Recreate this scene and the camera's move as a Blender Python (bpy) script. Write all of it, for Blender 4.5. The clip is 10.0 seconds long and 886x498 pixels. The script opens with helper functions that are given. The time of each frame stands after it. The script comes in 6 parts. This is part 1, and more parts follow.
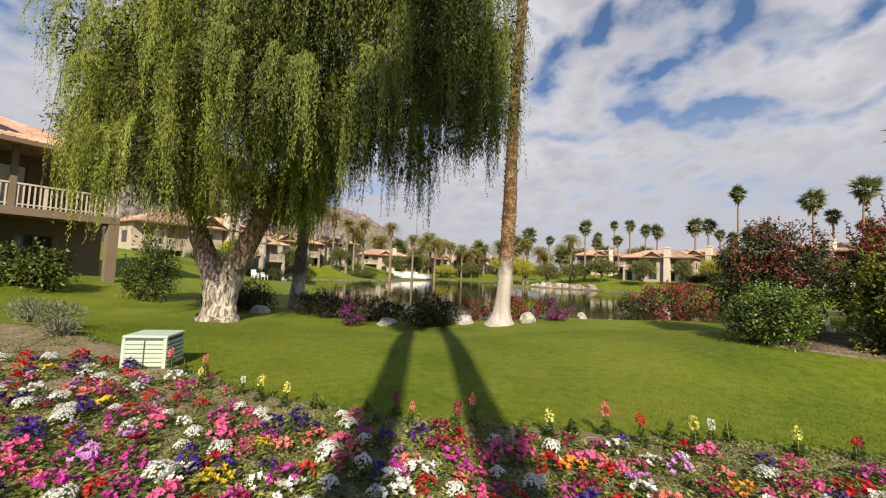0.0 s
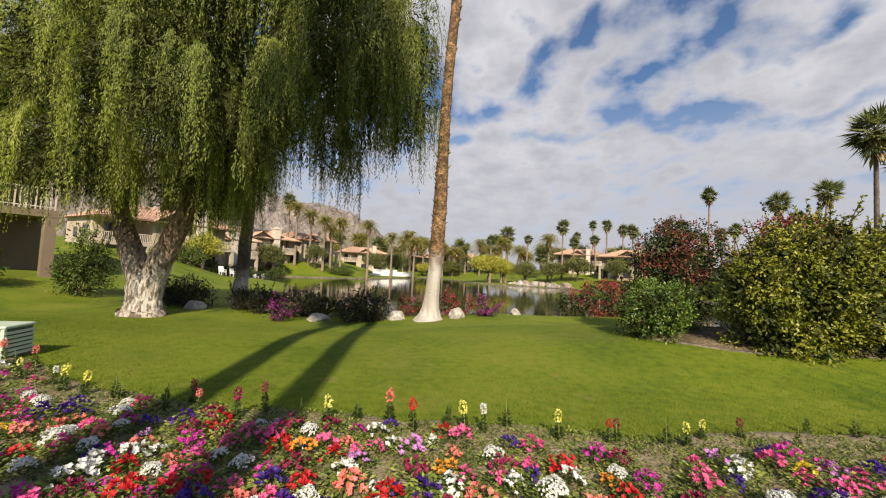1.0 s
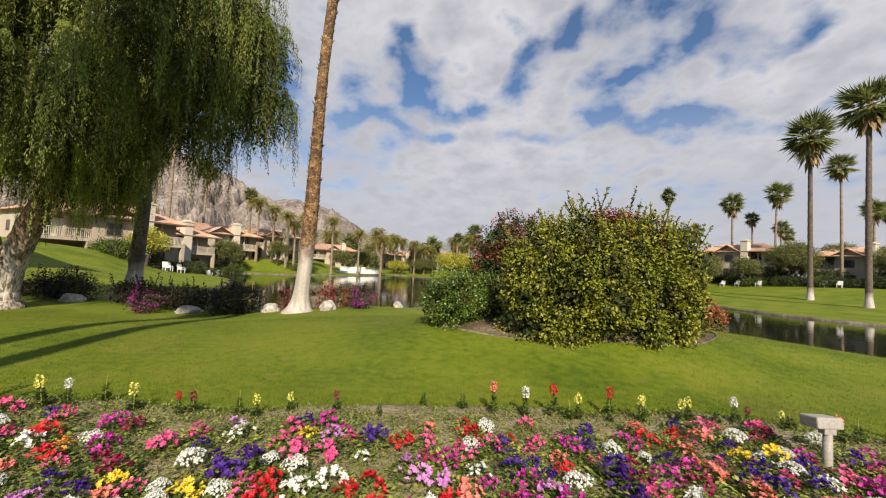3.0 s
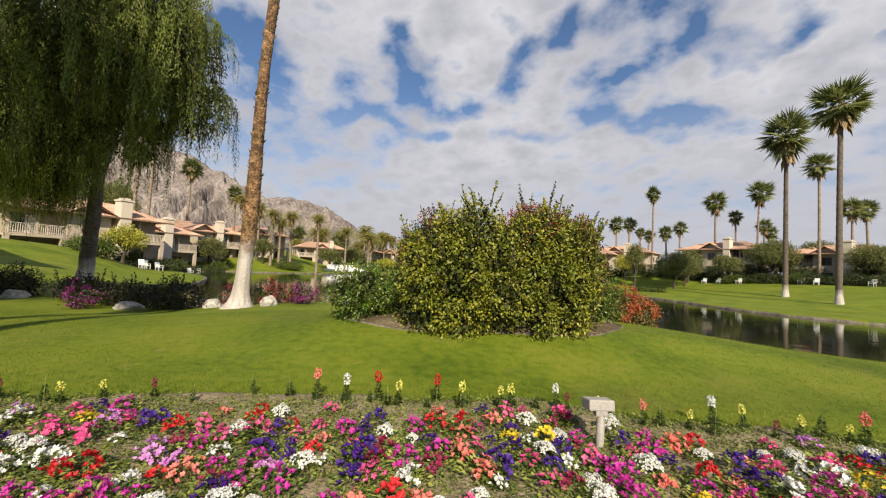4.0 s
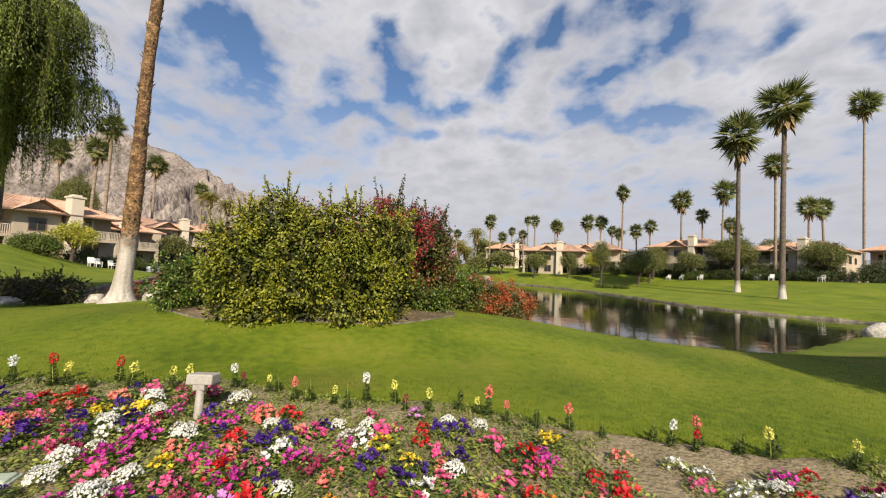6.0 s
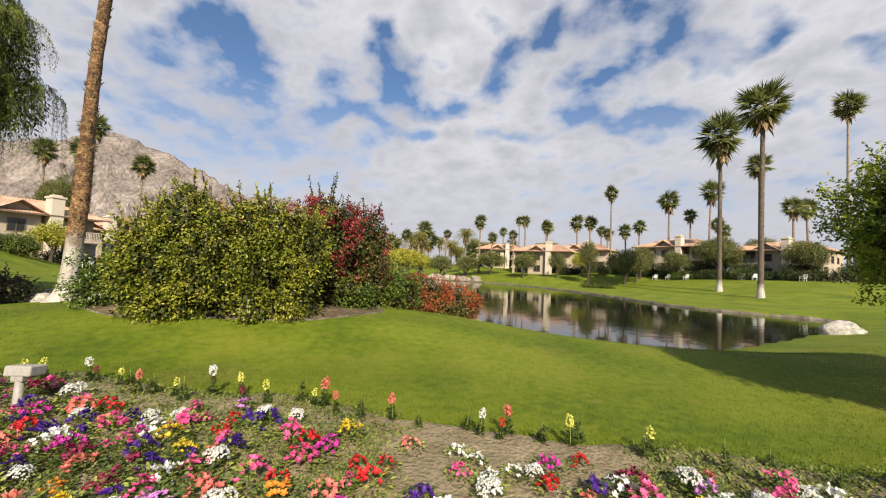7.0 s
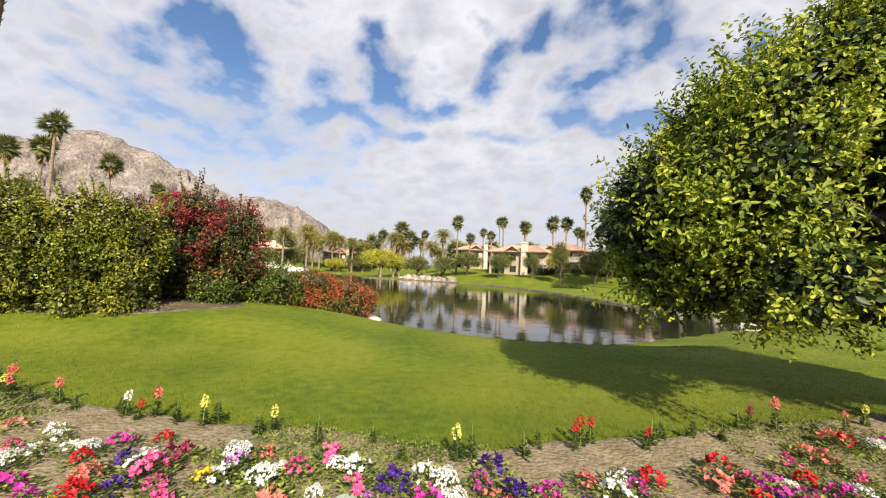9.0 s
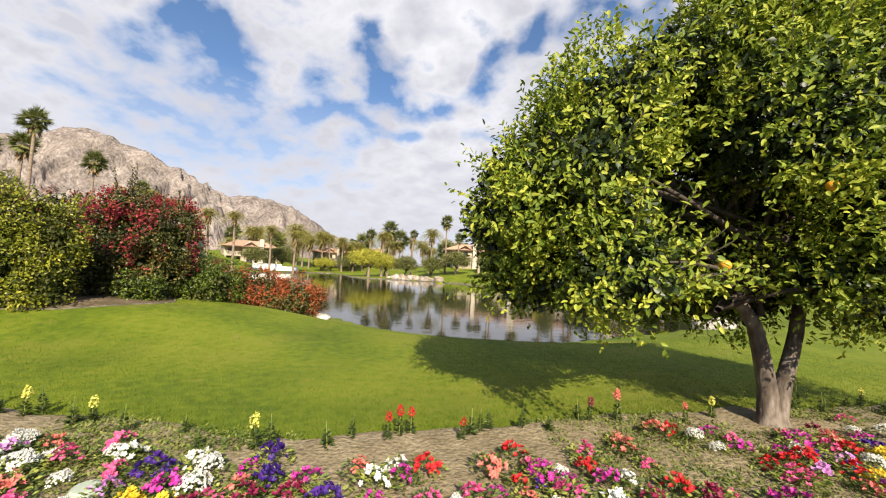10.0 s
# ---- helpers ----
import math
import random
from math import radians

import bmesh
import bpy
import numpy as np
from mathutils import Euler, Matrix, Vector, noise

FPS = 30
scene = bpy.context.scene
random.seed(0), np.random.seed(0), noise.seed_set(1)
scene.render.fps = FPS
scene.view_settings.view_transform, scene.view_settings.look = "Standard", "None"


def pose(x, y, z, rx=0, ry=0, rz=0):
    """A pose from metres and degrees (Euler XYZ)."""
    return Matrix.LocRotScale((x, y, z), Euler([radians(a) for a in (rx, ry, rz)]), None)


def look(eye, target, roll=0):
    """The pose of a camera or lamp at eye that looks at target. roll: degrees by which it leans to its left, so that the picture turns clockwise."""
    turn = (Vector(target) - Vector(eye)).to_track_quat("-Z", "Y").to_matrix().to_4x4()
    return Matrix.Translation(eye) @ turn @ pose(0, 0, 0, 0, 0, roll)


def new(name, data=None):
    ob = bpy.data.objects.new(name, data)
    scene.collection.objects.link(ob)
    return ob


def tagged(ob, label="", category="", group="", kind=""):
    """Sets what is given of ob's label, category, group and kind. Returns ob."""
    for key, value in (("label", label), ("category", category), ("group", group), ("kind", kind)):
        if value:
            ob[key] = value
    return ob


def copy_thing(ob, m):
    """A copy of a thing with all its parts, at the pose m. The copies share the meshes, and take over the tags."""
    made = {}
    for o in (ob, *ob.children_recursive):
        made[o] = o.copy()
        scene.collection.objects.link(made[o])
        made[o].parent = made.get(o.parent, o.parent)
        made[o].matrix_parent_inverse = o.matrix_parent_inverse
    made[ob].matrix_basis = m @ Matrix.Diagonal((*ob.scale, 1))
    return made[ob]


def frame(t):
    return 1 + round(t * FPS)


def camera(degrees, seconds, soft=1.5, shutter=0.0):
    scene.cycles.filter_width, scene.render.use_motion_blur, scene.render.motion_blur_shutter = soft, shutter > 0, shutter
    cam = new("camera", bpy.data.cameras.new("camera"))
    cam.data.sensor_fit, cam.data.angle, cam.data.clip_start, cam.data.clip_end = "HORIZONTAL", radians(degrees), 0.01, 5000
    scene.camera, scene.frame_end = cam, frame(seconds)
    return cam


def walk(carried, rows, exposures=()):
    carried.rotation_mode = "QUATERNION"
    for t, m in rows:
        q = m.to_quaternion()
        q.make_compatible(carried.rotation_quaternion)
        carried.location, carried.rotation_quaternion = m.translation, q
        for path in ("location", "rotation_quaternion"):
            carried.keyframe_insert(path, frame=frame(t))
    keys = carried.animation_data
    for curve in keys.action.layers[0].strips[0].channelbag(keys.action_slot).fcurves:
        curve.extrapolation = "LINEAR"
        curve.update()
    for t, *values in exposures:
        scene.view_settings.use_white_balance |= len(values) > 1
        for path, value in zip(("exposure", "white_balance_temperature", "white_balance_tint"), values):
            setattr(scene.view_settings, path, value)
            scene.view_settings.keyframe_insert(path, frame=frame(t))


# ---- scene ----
cam = camera(99.8, 10.0, 1.15)
# seconds, eye x y z, yaw (left), pitch (up), roll
PATH = [
    (0.0, 0.000, 0.000, 1.449, 3.07, 3.42, 2.53),
    (0.5, 0.922, 0.006, 1.449, 1.96, 3.40, 2.72),
    (1.0, 1.846, -0.001, 1.449, 1.10, 3.29, 2.86),
    (1.5, 2.770, -0.020, 1.449, 0.43, 3.17, 2.97),
    (2.0, 3.690, -0.049, 1.449, -0.09, 3.23, 3.04),
    (2.5, 4.602, -0.088, 1.449, -0.87, 3.23, 3.07),
    (4.0, 7.271, -0.252, 1.449, -2.16, 2.96, 3.04),
    (4.5, 8.132, -0.320, 1.449, -2.81, 2.85, 3.00),
    (5.0, 8.977, -0.393, 1.449, -3.13, 2.80, 2.95),
    (5.5, 9.806, -0.471, 1.449, -3.58, 2.79, 2.89),
    (7.0, 12.199, -0.727, 1.449, -4.40, 2.97, 2.73),
    (7.5, 12.968, -0.817, 1.449, -4.71, 2.96, 2.70),
    (8.0, 13.727, -0.911, 1.449, -4.84, 2.91, 2.68),
    (8.5, 14.476, -1.006, 1.449, -5.24, 3.04, 2.69),
    (9.0, 15.219, -1.102, 1.449, -5.84, 3.23, 2.72),
    (9.5, 15.959, -1.200, 1.449, -6.25, 3.32, 2.79),
    (10.0, 16.700, -1.300, 1.449, -6.57, 3.29, 2.88),
]


def path_pose(x, y, z, yaw, pitch, roll):
    a, b = radians(yaw), radians(pitch)
    ahead = Vector((-math.sin(a) * math.cos(b), math.cos(a) * math.cos(b), math.sin(b)))
    return look((x, y, z), Vector((x, y, z)) + ahead, roll)


walk(cam, [(r[0], path_pose(*r[1:])) for r in PATH], [(0.0, 0.50), (2.5, 0.48), (4.5, 0.50), (7.0, 0.62), (10.0, 0.93)])

# ---- world, sun ----
# blue gaps in the cloud: bearing, height, half width, half height, in degrees
SKY_GAPS = [(-3.8, 26.8, 4.0, 3.8), (-5.9, 31.1, 3.1, 2.9), (20.2, 33.1, 3.9, 2.0), (15.3, 30.6, 3.8, 1.1), (-26.6, 28.0, 3.1, 2.4), (-24.1, 24.7, 2.6, 2.6), (-13.3, 21.5, 3.7, 1.0), (11.1, 28.0, 2.4, 2.6), (37.6, 30.6, 2.7, 2.4), (43.3, 26.7, 3.0, 1.3), (34.9, 21.2, 4.9, 1.1), (29.5, 19.9, 4.1, 1.0), (-3.0, 20.4, 5.7, 1.1), (3.9, 23.5, 4.0, 0.9), (12.8, 20.1, 5.5, 0.9), (23.5, 21.9, 2.7, 1.2), (-31.5, 28.8, 2.5, 2.2), (52.6, 22.8, 2.0, 1.0), (46.6, 19.3, 1.8, 0.7), (25.6, 26.5, 2.6, 0.7)]
SUN_EL, SUN_DIR = radians(35), Vector((0.10, -1.0, 0.71))
world = bpy.data.worlds.new("sky")
scene.world = world
world.use_nodes = True


def build_sky():
    nt = world.node_tree
    nt.nodes.clear()
    N, Lk = nt.nodes.new, nt.links.new
    out, bg = N("ShaderNodeOutputWorld"), N("ShaderNodeBackground")
    sky = N("ShaderNodeTexSky")
    sky.sky_type, sky.sun_disc = "NISHITA", False
    sky.sun_elevation, sky.sun_rotation = SUN_EL, radians(174)
    sky.air_density, sky.dust_density, sky.ozone_density = 1.0, 0.6, 1.6
    co, sep = N("ShaderNodeTexCoord"), N("ShaderNodeSeparateXYZ")
    Lk(co.outputs["Generated"], sep.inputs[0])

    def mth(op, a, b=None, clamp=False):
        n = N("ShaderNodeMath")
        n.operation, n.use_clamp = op, clamp
        for i, v in enumerate((a, b)):
            if v is None:
                continue
            if isinstance(v, (int, float)):
                n.inputs[i].default_value = v
            else:
                Lk(v, n.inputs[i])
        return n.outputs[0]

    zc = mth("ADD", mth("MAXIMUM", sep.outputs[2], 0.0), 0.30)
    u, v = mth("DIVIDE", sep.outputs[0], zc), mth("DIVIDE", sep.outputs[1], zc)
    comb = N("ShaderNodeCombineXYZ")
    Lk(u, comb.inputs[0]), Lk(v, comb.inputs[1])
    mp = N("ShaderNodeMapping")
    mp.inputs["Rotation"].default_value = (0, 0, radians(24))
    mp.inputs["Scale"].default_value = (1.0, 0.95, 1)
    mp.inputs["Location"].default_value = (3.1, 1.7, 0)
    Lk(comb.outputs[0], mp.inputs[0])
    big, small = N("ShaderNodeTexNoise"), N("ShaderNodeTexNoise")
    for n, sc, de, ro in ((big, 1.3, 2, 0.5), (small, 7.5, 6, 0.52)):
        n.inputs["Scale"].default_value, n.inputs["Detail"].default_value, n.inputs["Roughness"].default_value = sc, de, ro
        n.inputs["Distortion"].default_value = 0.1
        Lk(mp.outputs[0], n.inputs["Vector"])
    dens = mth("ADD", mth("MULTIPLY", big.outputs["Fac"], 0.55), mth("MULTIPLY", small.outputs["Fac"], 0.55))
    warp = N("ShaderNodeTexNoise")
    warp.inputs["Scale"].default_value, warp.inputs["Detail"].default_value = 7.0, 4
    Lk(co.outputs["Generated"], warp.inputs["Vector"])
    wx = N("ShaderNodeSeparateColor")
    Lk(warp.outputs["Color"], wx.inputs[0])
    bearing = mth("MULTIPLY", mth("ARCTAN2", sep.outputs[0], sep.outputs[1]), 57.3)
    bearing = mth("ADD", bearing, mth("MULTIPLY", mth("SUBTRACT", wx.outputs[0], 0.5), 13.0))
    height = mth("MULTIPLY", mth("ARCSINE", sep.outputs[2]), 57.3)
    height = mth("ADD", height, mth("MULTIPLY", mth("SUBTRACT", wx.outputs[1], 0.5), 8.0))
    gaps = None
    for a, e, w, h in SKY_GAPS:
        p, q = mth("DIVIDE", mth("SUBTRACT", bearing, a), w * 1.15), mth("DIVIDE", mth("SUBTRACT", height, e), h * 1.15)
        g = mth("POWER", 2.718, mth("MULTIPLY", mth("ADD", mth("MULTIPLY", p, p), mth("MULTIPLY", q, q)), -1.0))
        gaps = g if gaps is None else mth("ADD", gaps, g)
    dens = mth("SUBTRACT", dens, mth("MULTIPLY", mth("MINIMUM", gaps, 1.0), 0.155))
    # the cloud thins out towards the sun
    thin = N("ShaderNodeMapRange")
    thin.inputs["From Min"].default_value, thin.inputs["From Max"].default_value = 0.35, -0.35
    thin.inputs["To Max"].default_value = 0.20
    Lk(sep.outputs[1], thin.inputs[0])
    dens = mth("SUBTRACT", dens, thin.outputs[0])
    ramp = N("ShaderNodeValToRGB")
    ramp.color_ramp.elements[0].position, ramp.color_ramp.elements[1].position = 0.395, 0.545
    Lk(dens, ramp.inputs[0])
    shade = N("ShaderNodeValToRGB")
    shade.color_ramp.elements[0].position, shade.color_ramp.elements[1].position = 0.36, 0.66
    shade.color_ramp.elements[0].color, shade.color_ramp.elements[1].color = (1.22, 1.21, 1.26, 1), (0.83, 0.83, 0.92, 1)
    Lk(small.outputs["Fac"], shade.inputs[0])
    mix = N("ShaderNodeMixRGB")
    gain = N("ShaderNodeMixRGB")
    gain.blend_type = "MULTIPLY"
    gain.inputs[0].default_value = 1.0
    gain.inputs[2].default_value = (0.155, 0.178, 0.203, 1)
    Lk(sky.outputs[0], gain.inputs[1])
    Lk(ramp.outputs[0], mix.inputs[0]), Lk(gain.outputs[0], mix.inputs[1]), Lk(shade.outputs[0], mix.inputs[2])
    haze, hz = N("ShaderNodeMixRGB"), N("ShaderNodeMapRange")
    hz.inputs["From Min"].default_value, hz.inputs["From Max"].default_value = 0.05, 0.42
    hz.inputs["To Min"].default_value, hz.inputs["To Max"].default_value = 0.92, 0.0
    Lk(sep.outputs[2], hz.inputs[0])
    haze.inputs[2].default_value = (0.90, 0.90, 0.99, 1)
    Lk(hz.outputs[0], haze.inputs[0]), Lk(mix.outputs[0], haze.inputs[1])
    Lk(haze.outputs[0], bg.inputs[0]), Lk(bg.outputs[0], out.inputs[0])
    bg.inputs[1].default_value = 0.425


build_sky()
sun = new("sun", bpy.data.lights.new("sun", "SUN"))
sun.data.energy, sun.data.angle, sun.data.color = 4.9, radians(0.55), (1.0, 0.87, 0.67)
sun.matrix_world = look(SUN_DIR * 50, (0, 0, 0))

# ---- materials ----


def material(name, colours, rough=0.6, scale=4.0, fine=40.0, bump=0.0, bump_scale=None, metal=0.0, spec=0.5, through_light=0.0, island=0.0, obj_rand=0.0, sheen=0.0, stretch=None, coord="Object"):
    """Principled material: colours blended by noise at two scales, with relief; island and obj_rand vary leaves and copies."""
    m = bpy.data.materials.new(name)
    m.use_nodes = True
    nt = m.node_tree
    N, Lk = nt.nodes.new, nt.links.new
    bs = nt.nodes["Principled BSDF"]
    co = N("ShaderNodeTexCoord")
    vec = co.outputs[coord]
    if stretch:
        mp = N("ShaderNodeMapping")
        mp.inputs["Scale"].default_value = stretch
        Lk(vec, mp.inputs[0])
        vec = mp.outputs[0]
    n1, n2 = N("ShaderNodeTexNoise"), N("ShaderNodeTexNoise")
    for n, s, d in ((n1, scale, 4), (n2, fine, 6)):
        n.inputs["Scale"].default_value, n.inputs["Detail"].default_value = s, d
        Lk(vec, n.inputs["Vector"])
    add = N("ShaderNodeMath")
    add.operation = "MULTIPLY_ADD"
    add.inputs[1].default_value = 0.5
    Lk(n2.outputs["Fac"], add.inputs[0])
    half = N("ShaderNodeMath")
    half.operation = "MULTIPLY"
    half.inputs[1].default_value = 0.5
    Lk(n1.outputs["Fac"], half.inputs[0])
    Lk(half.outputs[0], add.inputs[2])
    fac = add.outputs[0]
    for amount, node, sock in ((island, "ShaderNodeNewGeometry", "Random Per Island"), (obj_rand, "ShaderNodeObjectInfo", "Random")):
        if amount:
            g = N(node)
            ma = N("ShaderNodeMath")
            ma.operation = "MULTIPLY_ADD"
            ma.inputs[1].default_value = amount
            Lk(g.outputs[sock], ma.inputs[0])
            sub = N("ShaderNodeMath")
            sub.operation = "SUBTRACT"
            sub.inputs[1].default_value = amount / 2
            Lk(fac, sub.inputs[0])
            Lk(sub.outputs[0], ma.inputs[2])
            fac = ma.outputs[0]
    ramp = N("ShaderNodeValToRGB")
    e = ramp.color_ramp.elements
    lo, hi = (0.36, 0.64) if not (island or obj_rand) else (0.26, 0.74)
    e[0].position, e[0].color = lo, (*colours[0], 1)
    e[1].position, e[1].color = hi, (*colours[-1], 1)
    for i, c in enumerate(colours[1:-1]):
        k = e.new(lo + (hi - lo) * (i + 1) / (len(colours) - 1))
        k.color = (*c, 1)
    Lk(fac, ramp.inputs[0])
    Lk(ramp.outputs[0], bs.inputs["Base Color"])
    bs.inputs["Roughness"].default_value, bs.inputs["Metallic"].default_value = rough, metal
    bs.inputs["Specular IOR Level"].default_value = spec
    if bump:
        n3 = N("ShaderNodeTexNoise")
        n3.inputs["Scale"].default_value, n3.inputs["Detail"].default_value = bump_scale or fine, 5
        Lk(vec, n3.inputs["Vector"])
        b = N("ShaderNodeBump")
        b.inputs["Strength"].default_value, b.inputs["Distance"].default_value = 1.0, bump
        Lk(n3.outputs["Fac"], b.inputs["Height"])
        Lk(b.outputs[0], bs.inputs["Normal"])
    if through_light:
        tr, mx = N("ShaderNodeBsdfTranslucent"), N("ShaderNodeMixShader")
        mx.inputs[0].default_value = through_light
        Lk(ramp.outputs[0], tr.inputs[0])
        Lk(bs.outputs[0], mx.inputs[1]), Lk(tr.outputs[0], mx.inputs[2])
        Lk(mx.outputs[0], nt.nodes["Material Output"].inputs[0])
    return m


def painted_trunk_material(name, paint_to, bark=((0.022, 0.012, 0.007), (0.125, 0.066, 0.029), (0.40, 0.235, 0.11))):
    """Ringed palm bark, whitewashed below a height."""
    m = material(name, list(bark), 0.9, 4.0, 17, 0.035, 14, stretch=(1, 1, 1.3))
    nt = m.node_tree
    N, Lk = nt.nodes.new, nt.links.new
    bs = nt.nodes["Principled BSDF"]
    old = bs.inputs["Base Color"].links[0].from_socket
    co, sep, noise_n = N("ShaderNodeTexCoord"), N("ShaderNodeSeparateXYZ"), N("ShaderNodeTexNoise")
    noise_n.inputs["Scale"].default_value = 3.0
    noise_n.inputs["Detail"].default_value = 6
    Lk(co.outputs["Object"], sep.inputs[0]), Lk(co.outputs["Object"], noise_n.inputs["Vector"])
    ma = N("ShaderNodeMath")
    ma.operation = "MULTIPLY_ADD"
    ma.inputs[1].default_value = 1.0
    Lk(noise_n.outputs["Fac"], ma.inputs[0]), Lk(sep.outputs[2], ma.inputs[2])
    cr = N("ShaderNodeMapRange")
    cr.inputs["From Min"].default_value, cr.inputs["From Max"].default_value = paint_to + 0.3, paint_to + 0.95
    cr.inputs["To Min"].default_value, cr.inputs["To Max"].default_value = 0.92, 0.0
    Lk(ma.outputs[0], cr.inputs[0])
    wn = N("ShaderNodeTexNoise")
    wn.inputs["Scale"].default_value, wn.inputs["Detail"].default_value = 7, 8
    wr = N("ShaderNodeValToRGB")
    wr.color_ramp.elements[0].position, wr.color_ramp.elements[0].color = 0.35, (0.36, 0.32, 0.28, 1)
    wr.color_ramp.elements[1].position, wr.color_ramp.elements[1].color = 0.6, (0.56, 0.52, 0.475, 1)
    Lk(wn.outputs["Fac"], wr.inputs[0])
    mx = N("ShaderNodeMixRGB")
    Lk(cr.outputs[0], mx.inputs[0]), Lk(old, mx.inputs[1]), Lk(wr.outputs[0], mx.inputs[2])
    Lk(mx.outputs[0], bs.inputs["Base Color"])
    return m


def plate_bark_material():
    """Pale upright plates split by dark fissures, brown higher up the trunk."""
    m = material("pale_plated_bark", [(0.22, 0.175, 0.135), (0.42, 0.365, 0.305), (0.60, 0.55, 0.48)], 0.95, 3, 20, 0.06, 9, stretch=(1, 1, 0.3))
    nt = m.node_tree
    N, Lk = nt.nodes.new, nt.links.new
    bs = nt.nodes["Principled BSDF"]
    pale = bs.inputs["Base Color"].links[0].from_socket
    co, sep, mp = N("ShaderNodeTexCoord"), N("ShaderNodeSeparateXYZ"), N("ShaderNodeMapping")
    mp.inputs["Scale"].default_value = (1, 1, 0.26)
    Lk(co.outputs["Object"], sep.inputs[0]), Lk(co.outputs["Object"], mp.inputs[0])
    crack, low = N("ShaderNodeTexNoise"), N("ShaderNodeTexNoise")
    crack.inputs["Scale"].default_value, crack.inputs["Detail"].default_value = 13, 6
    low.inputs["Scale"].default_value = 2.2
    Lk(mp.outputs[0], crack.inputs["Vector"]), Lk(co.outputs["Object"], low.inputs["Vector"])
    cr = N("ShaderNodeMapRange")
    cr.inputs["From Min"].default_value, cr.inputs["From Max"].default_value = 0.43, 0.50
    cr.inputs["To Min"].default_value, cr.inputs["To Max"].default_value = 0.85, 0.0
    Lk(crack.outputs["Fac"], cr.inputs[0])
    a = N("ShaderNodeMixRGB")
    a.inputs[2].default_value = (0.10, 0.072, 0.05, 1)
    Lk(cr.outputs[0], a.inputs[0]), Lk(pale, a.inputs[1])
    add = N("ShaderNodeMath")
    add.operation = "MULTIPLY_ADD"
    add.inputs[1].default_value = 1.4
    Lk(low.outputs["Fac"], add.inputs[0]), Lk(sep.outputs[2], add.inputs[2])
    hr = N("ShaderNodeMapRange")
    hr.inputs["From Min"].default_value, hr.inputs["From Max"].default_value = 2.0, 3.0
    hr.inputs["To Max"].default_value = 0.9
    Lk(add.outputs[0], hr.inputs[0])
    b = N("ShaderNodeMixRGB")
    b.blend_type = "MULTIPLY"
    b.inputs[2].default_value = (0.50, 0.37, 0.26, 1)
    Lk(hr.outputs[0], b.inputs[0]), Lk(a.outputs[0], b.inputs[1]), Lk(b.outputs[0], bs.inputs["Base Color"])
    return m


M = {}
M["lawn"] = material("lawn_grass", [(0.082, 0.128, 0.007), (0.142, 0.184, 0.010), (0.188, 0.204, 0.022)], 0.85, 0.5, 7, 0.02, 70, spec=0.2)
M["blade"] = material("grass_blades", [(0.082, 0.128, 0.007), (0.145, 0.19, 0.011), (0.205, 0.22, 0.028)], 0.7, 0.35, 6, spec=0.25, through_light=0.3, island=0.4)


def worn_patches(m, tint, dark):
    """Dry and dark patches of their own shape over a grass material."""
    nt = m.node_tree
    N, Lk = nt.nodes.new, nt.links.new
    ends = [l.to_socket for l in nt.links if l.from_node.type == "VALTORGB"]
    src = [n for n in nt.nodes if n.type == "VALTORGB"][0].outputs[0]
    co = N("ShaderNodeTexCoord")
    for sc, lo, hi, amount, col, kind in ((0.6, 0.58, 0.74, 0.3, tint, "MIX"), (2.6, 0.66, 0.74, 0.45, tint, "MIX"), (0.45, 0.48, 0.72, 0.7, dark, "MULTIPLY")):
        n, r, x = N("ShaderNodeTexNoise"), N("ShaderNodeMapRange"), N("ShaderNodeMixRGB")
        n.inputs["Scale"].default_value, n.inputs["Detail"].default_value = sc, 5
        r.inputs["From Min"].default_value, r.inputs["From Max"].default_value = lo, hi
        r.inputs["To Max"].default_value = amount
        x.blend_type = kind
        x.inputs[2].default_value = (*col, 1)
        mp = N("ShaderNodeMapping")
        mp.inputs["Location"].default_value = (sc * 7.3, 2.1 * sc, 0.0)
        Lk(co.outputs["Object"], mp.inputs[0]), Lk(mp.outputs[0], n.inputs["Vector"])
        Lk(n.outputs["Fac"], r.inputs[0]), Lk(r.outputs[0], x.inputs[0]), Lk(src, x.inputs[1])
        src = x.outputs[0]
    for s in ends:
        Lk(src, s)


for grass in ("lawn", "blade"):
    worn_patches(M[grass], (0.24, 0.19, 0.06), (0.55, 0.66, 0.5))
M["soil"] = material("bed_soil", [(0.165, 0.132, 0.078), (0.23, 0.187, 0.116), (0.31, 0.257, 0.168)], 0.95, 5.0, 34, 0.035, 24, spec=0.15)
# soil under the hedge: litter brown, darkened to carry the shrubs' shade
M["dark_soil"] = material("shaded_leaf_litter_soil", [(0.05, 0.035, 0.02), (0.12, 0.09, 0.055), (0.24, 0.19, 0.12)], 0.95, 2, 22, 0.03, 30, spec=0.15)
M["asphalt"] = material("asphalt", [(0.04, 0.04, 0.042), (0.065, 0.064, 0.062)], 0.9, 2, 120, 0.004, 200)
M["concrete"] = material("concrete", [(0.34, 0.31, 0.27), (0.48, 0.45, 0.40)], 0.9, 1.5, 40, 0.004, 60)
M["willow"] = material("pepper_tree_leaves", [(0.15, 0.19, 0.022), (0.275, 0.325, 0.045), (0.44, 0.46, 0.10)], 0.6, 0.7, 2, through_light=0.42, island=0.28, spec=0.35)
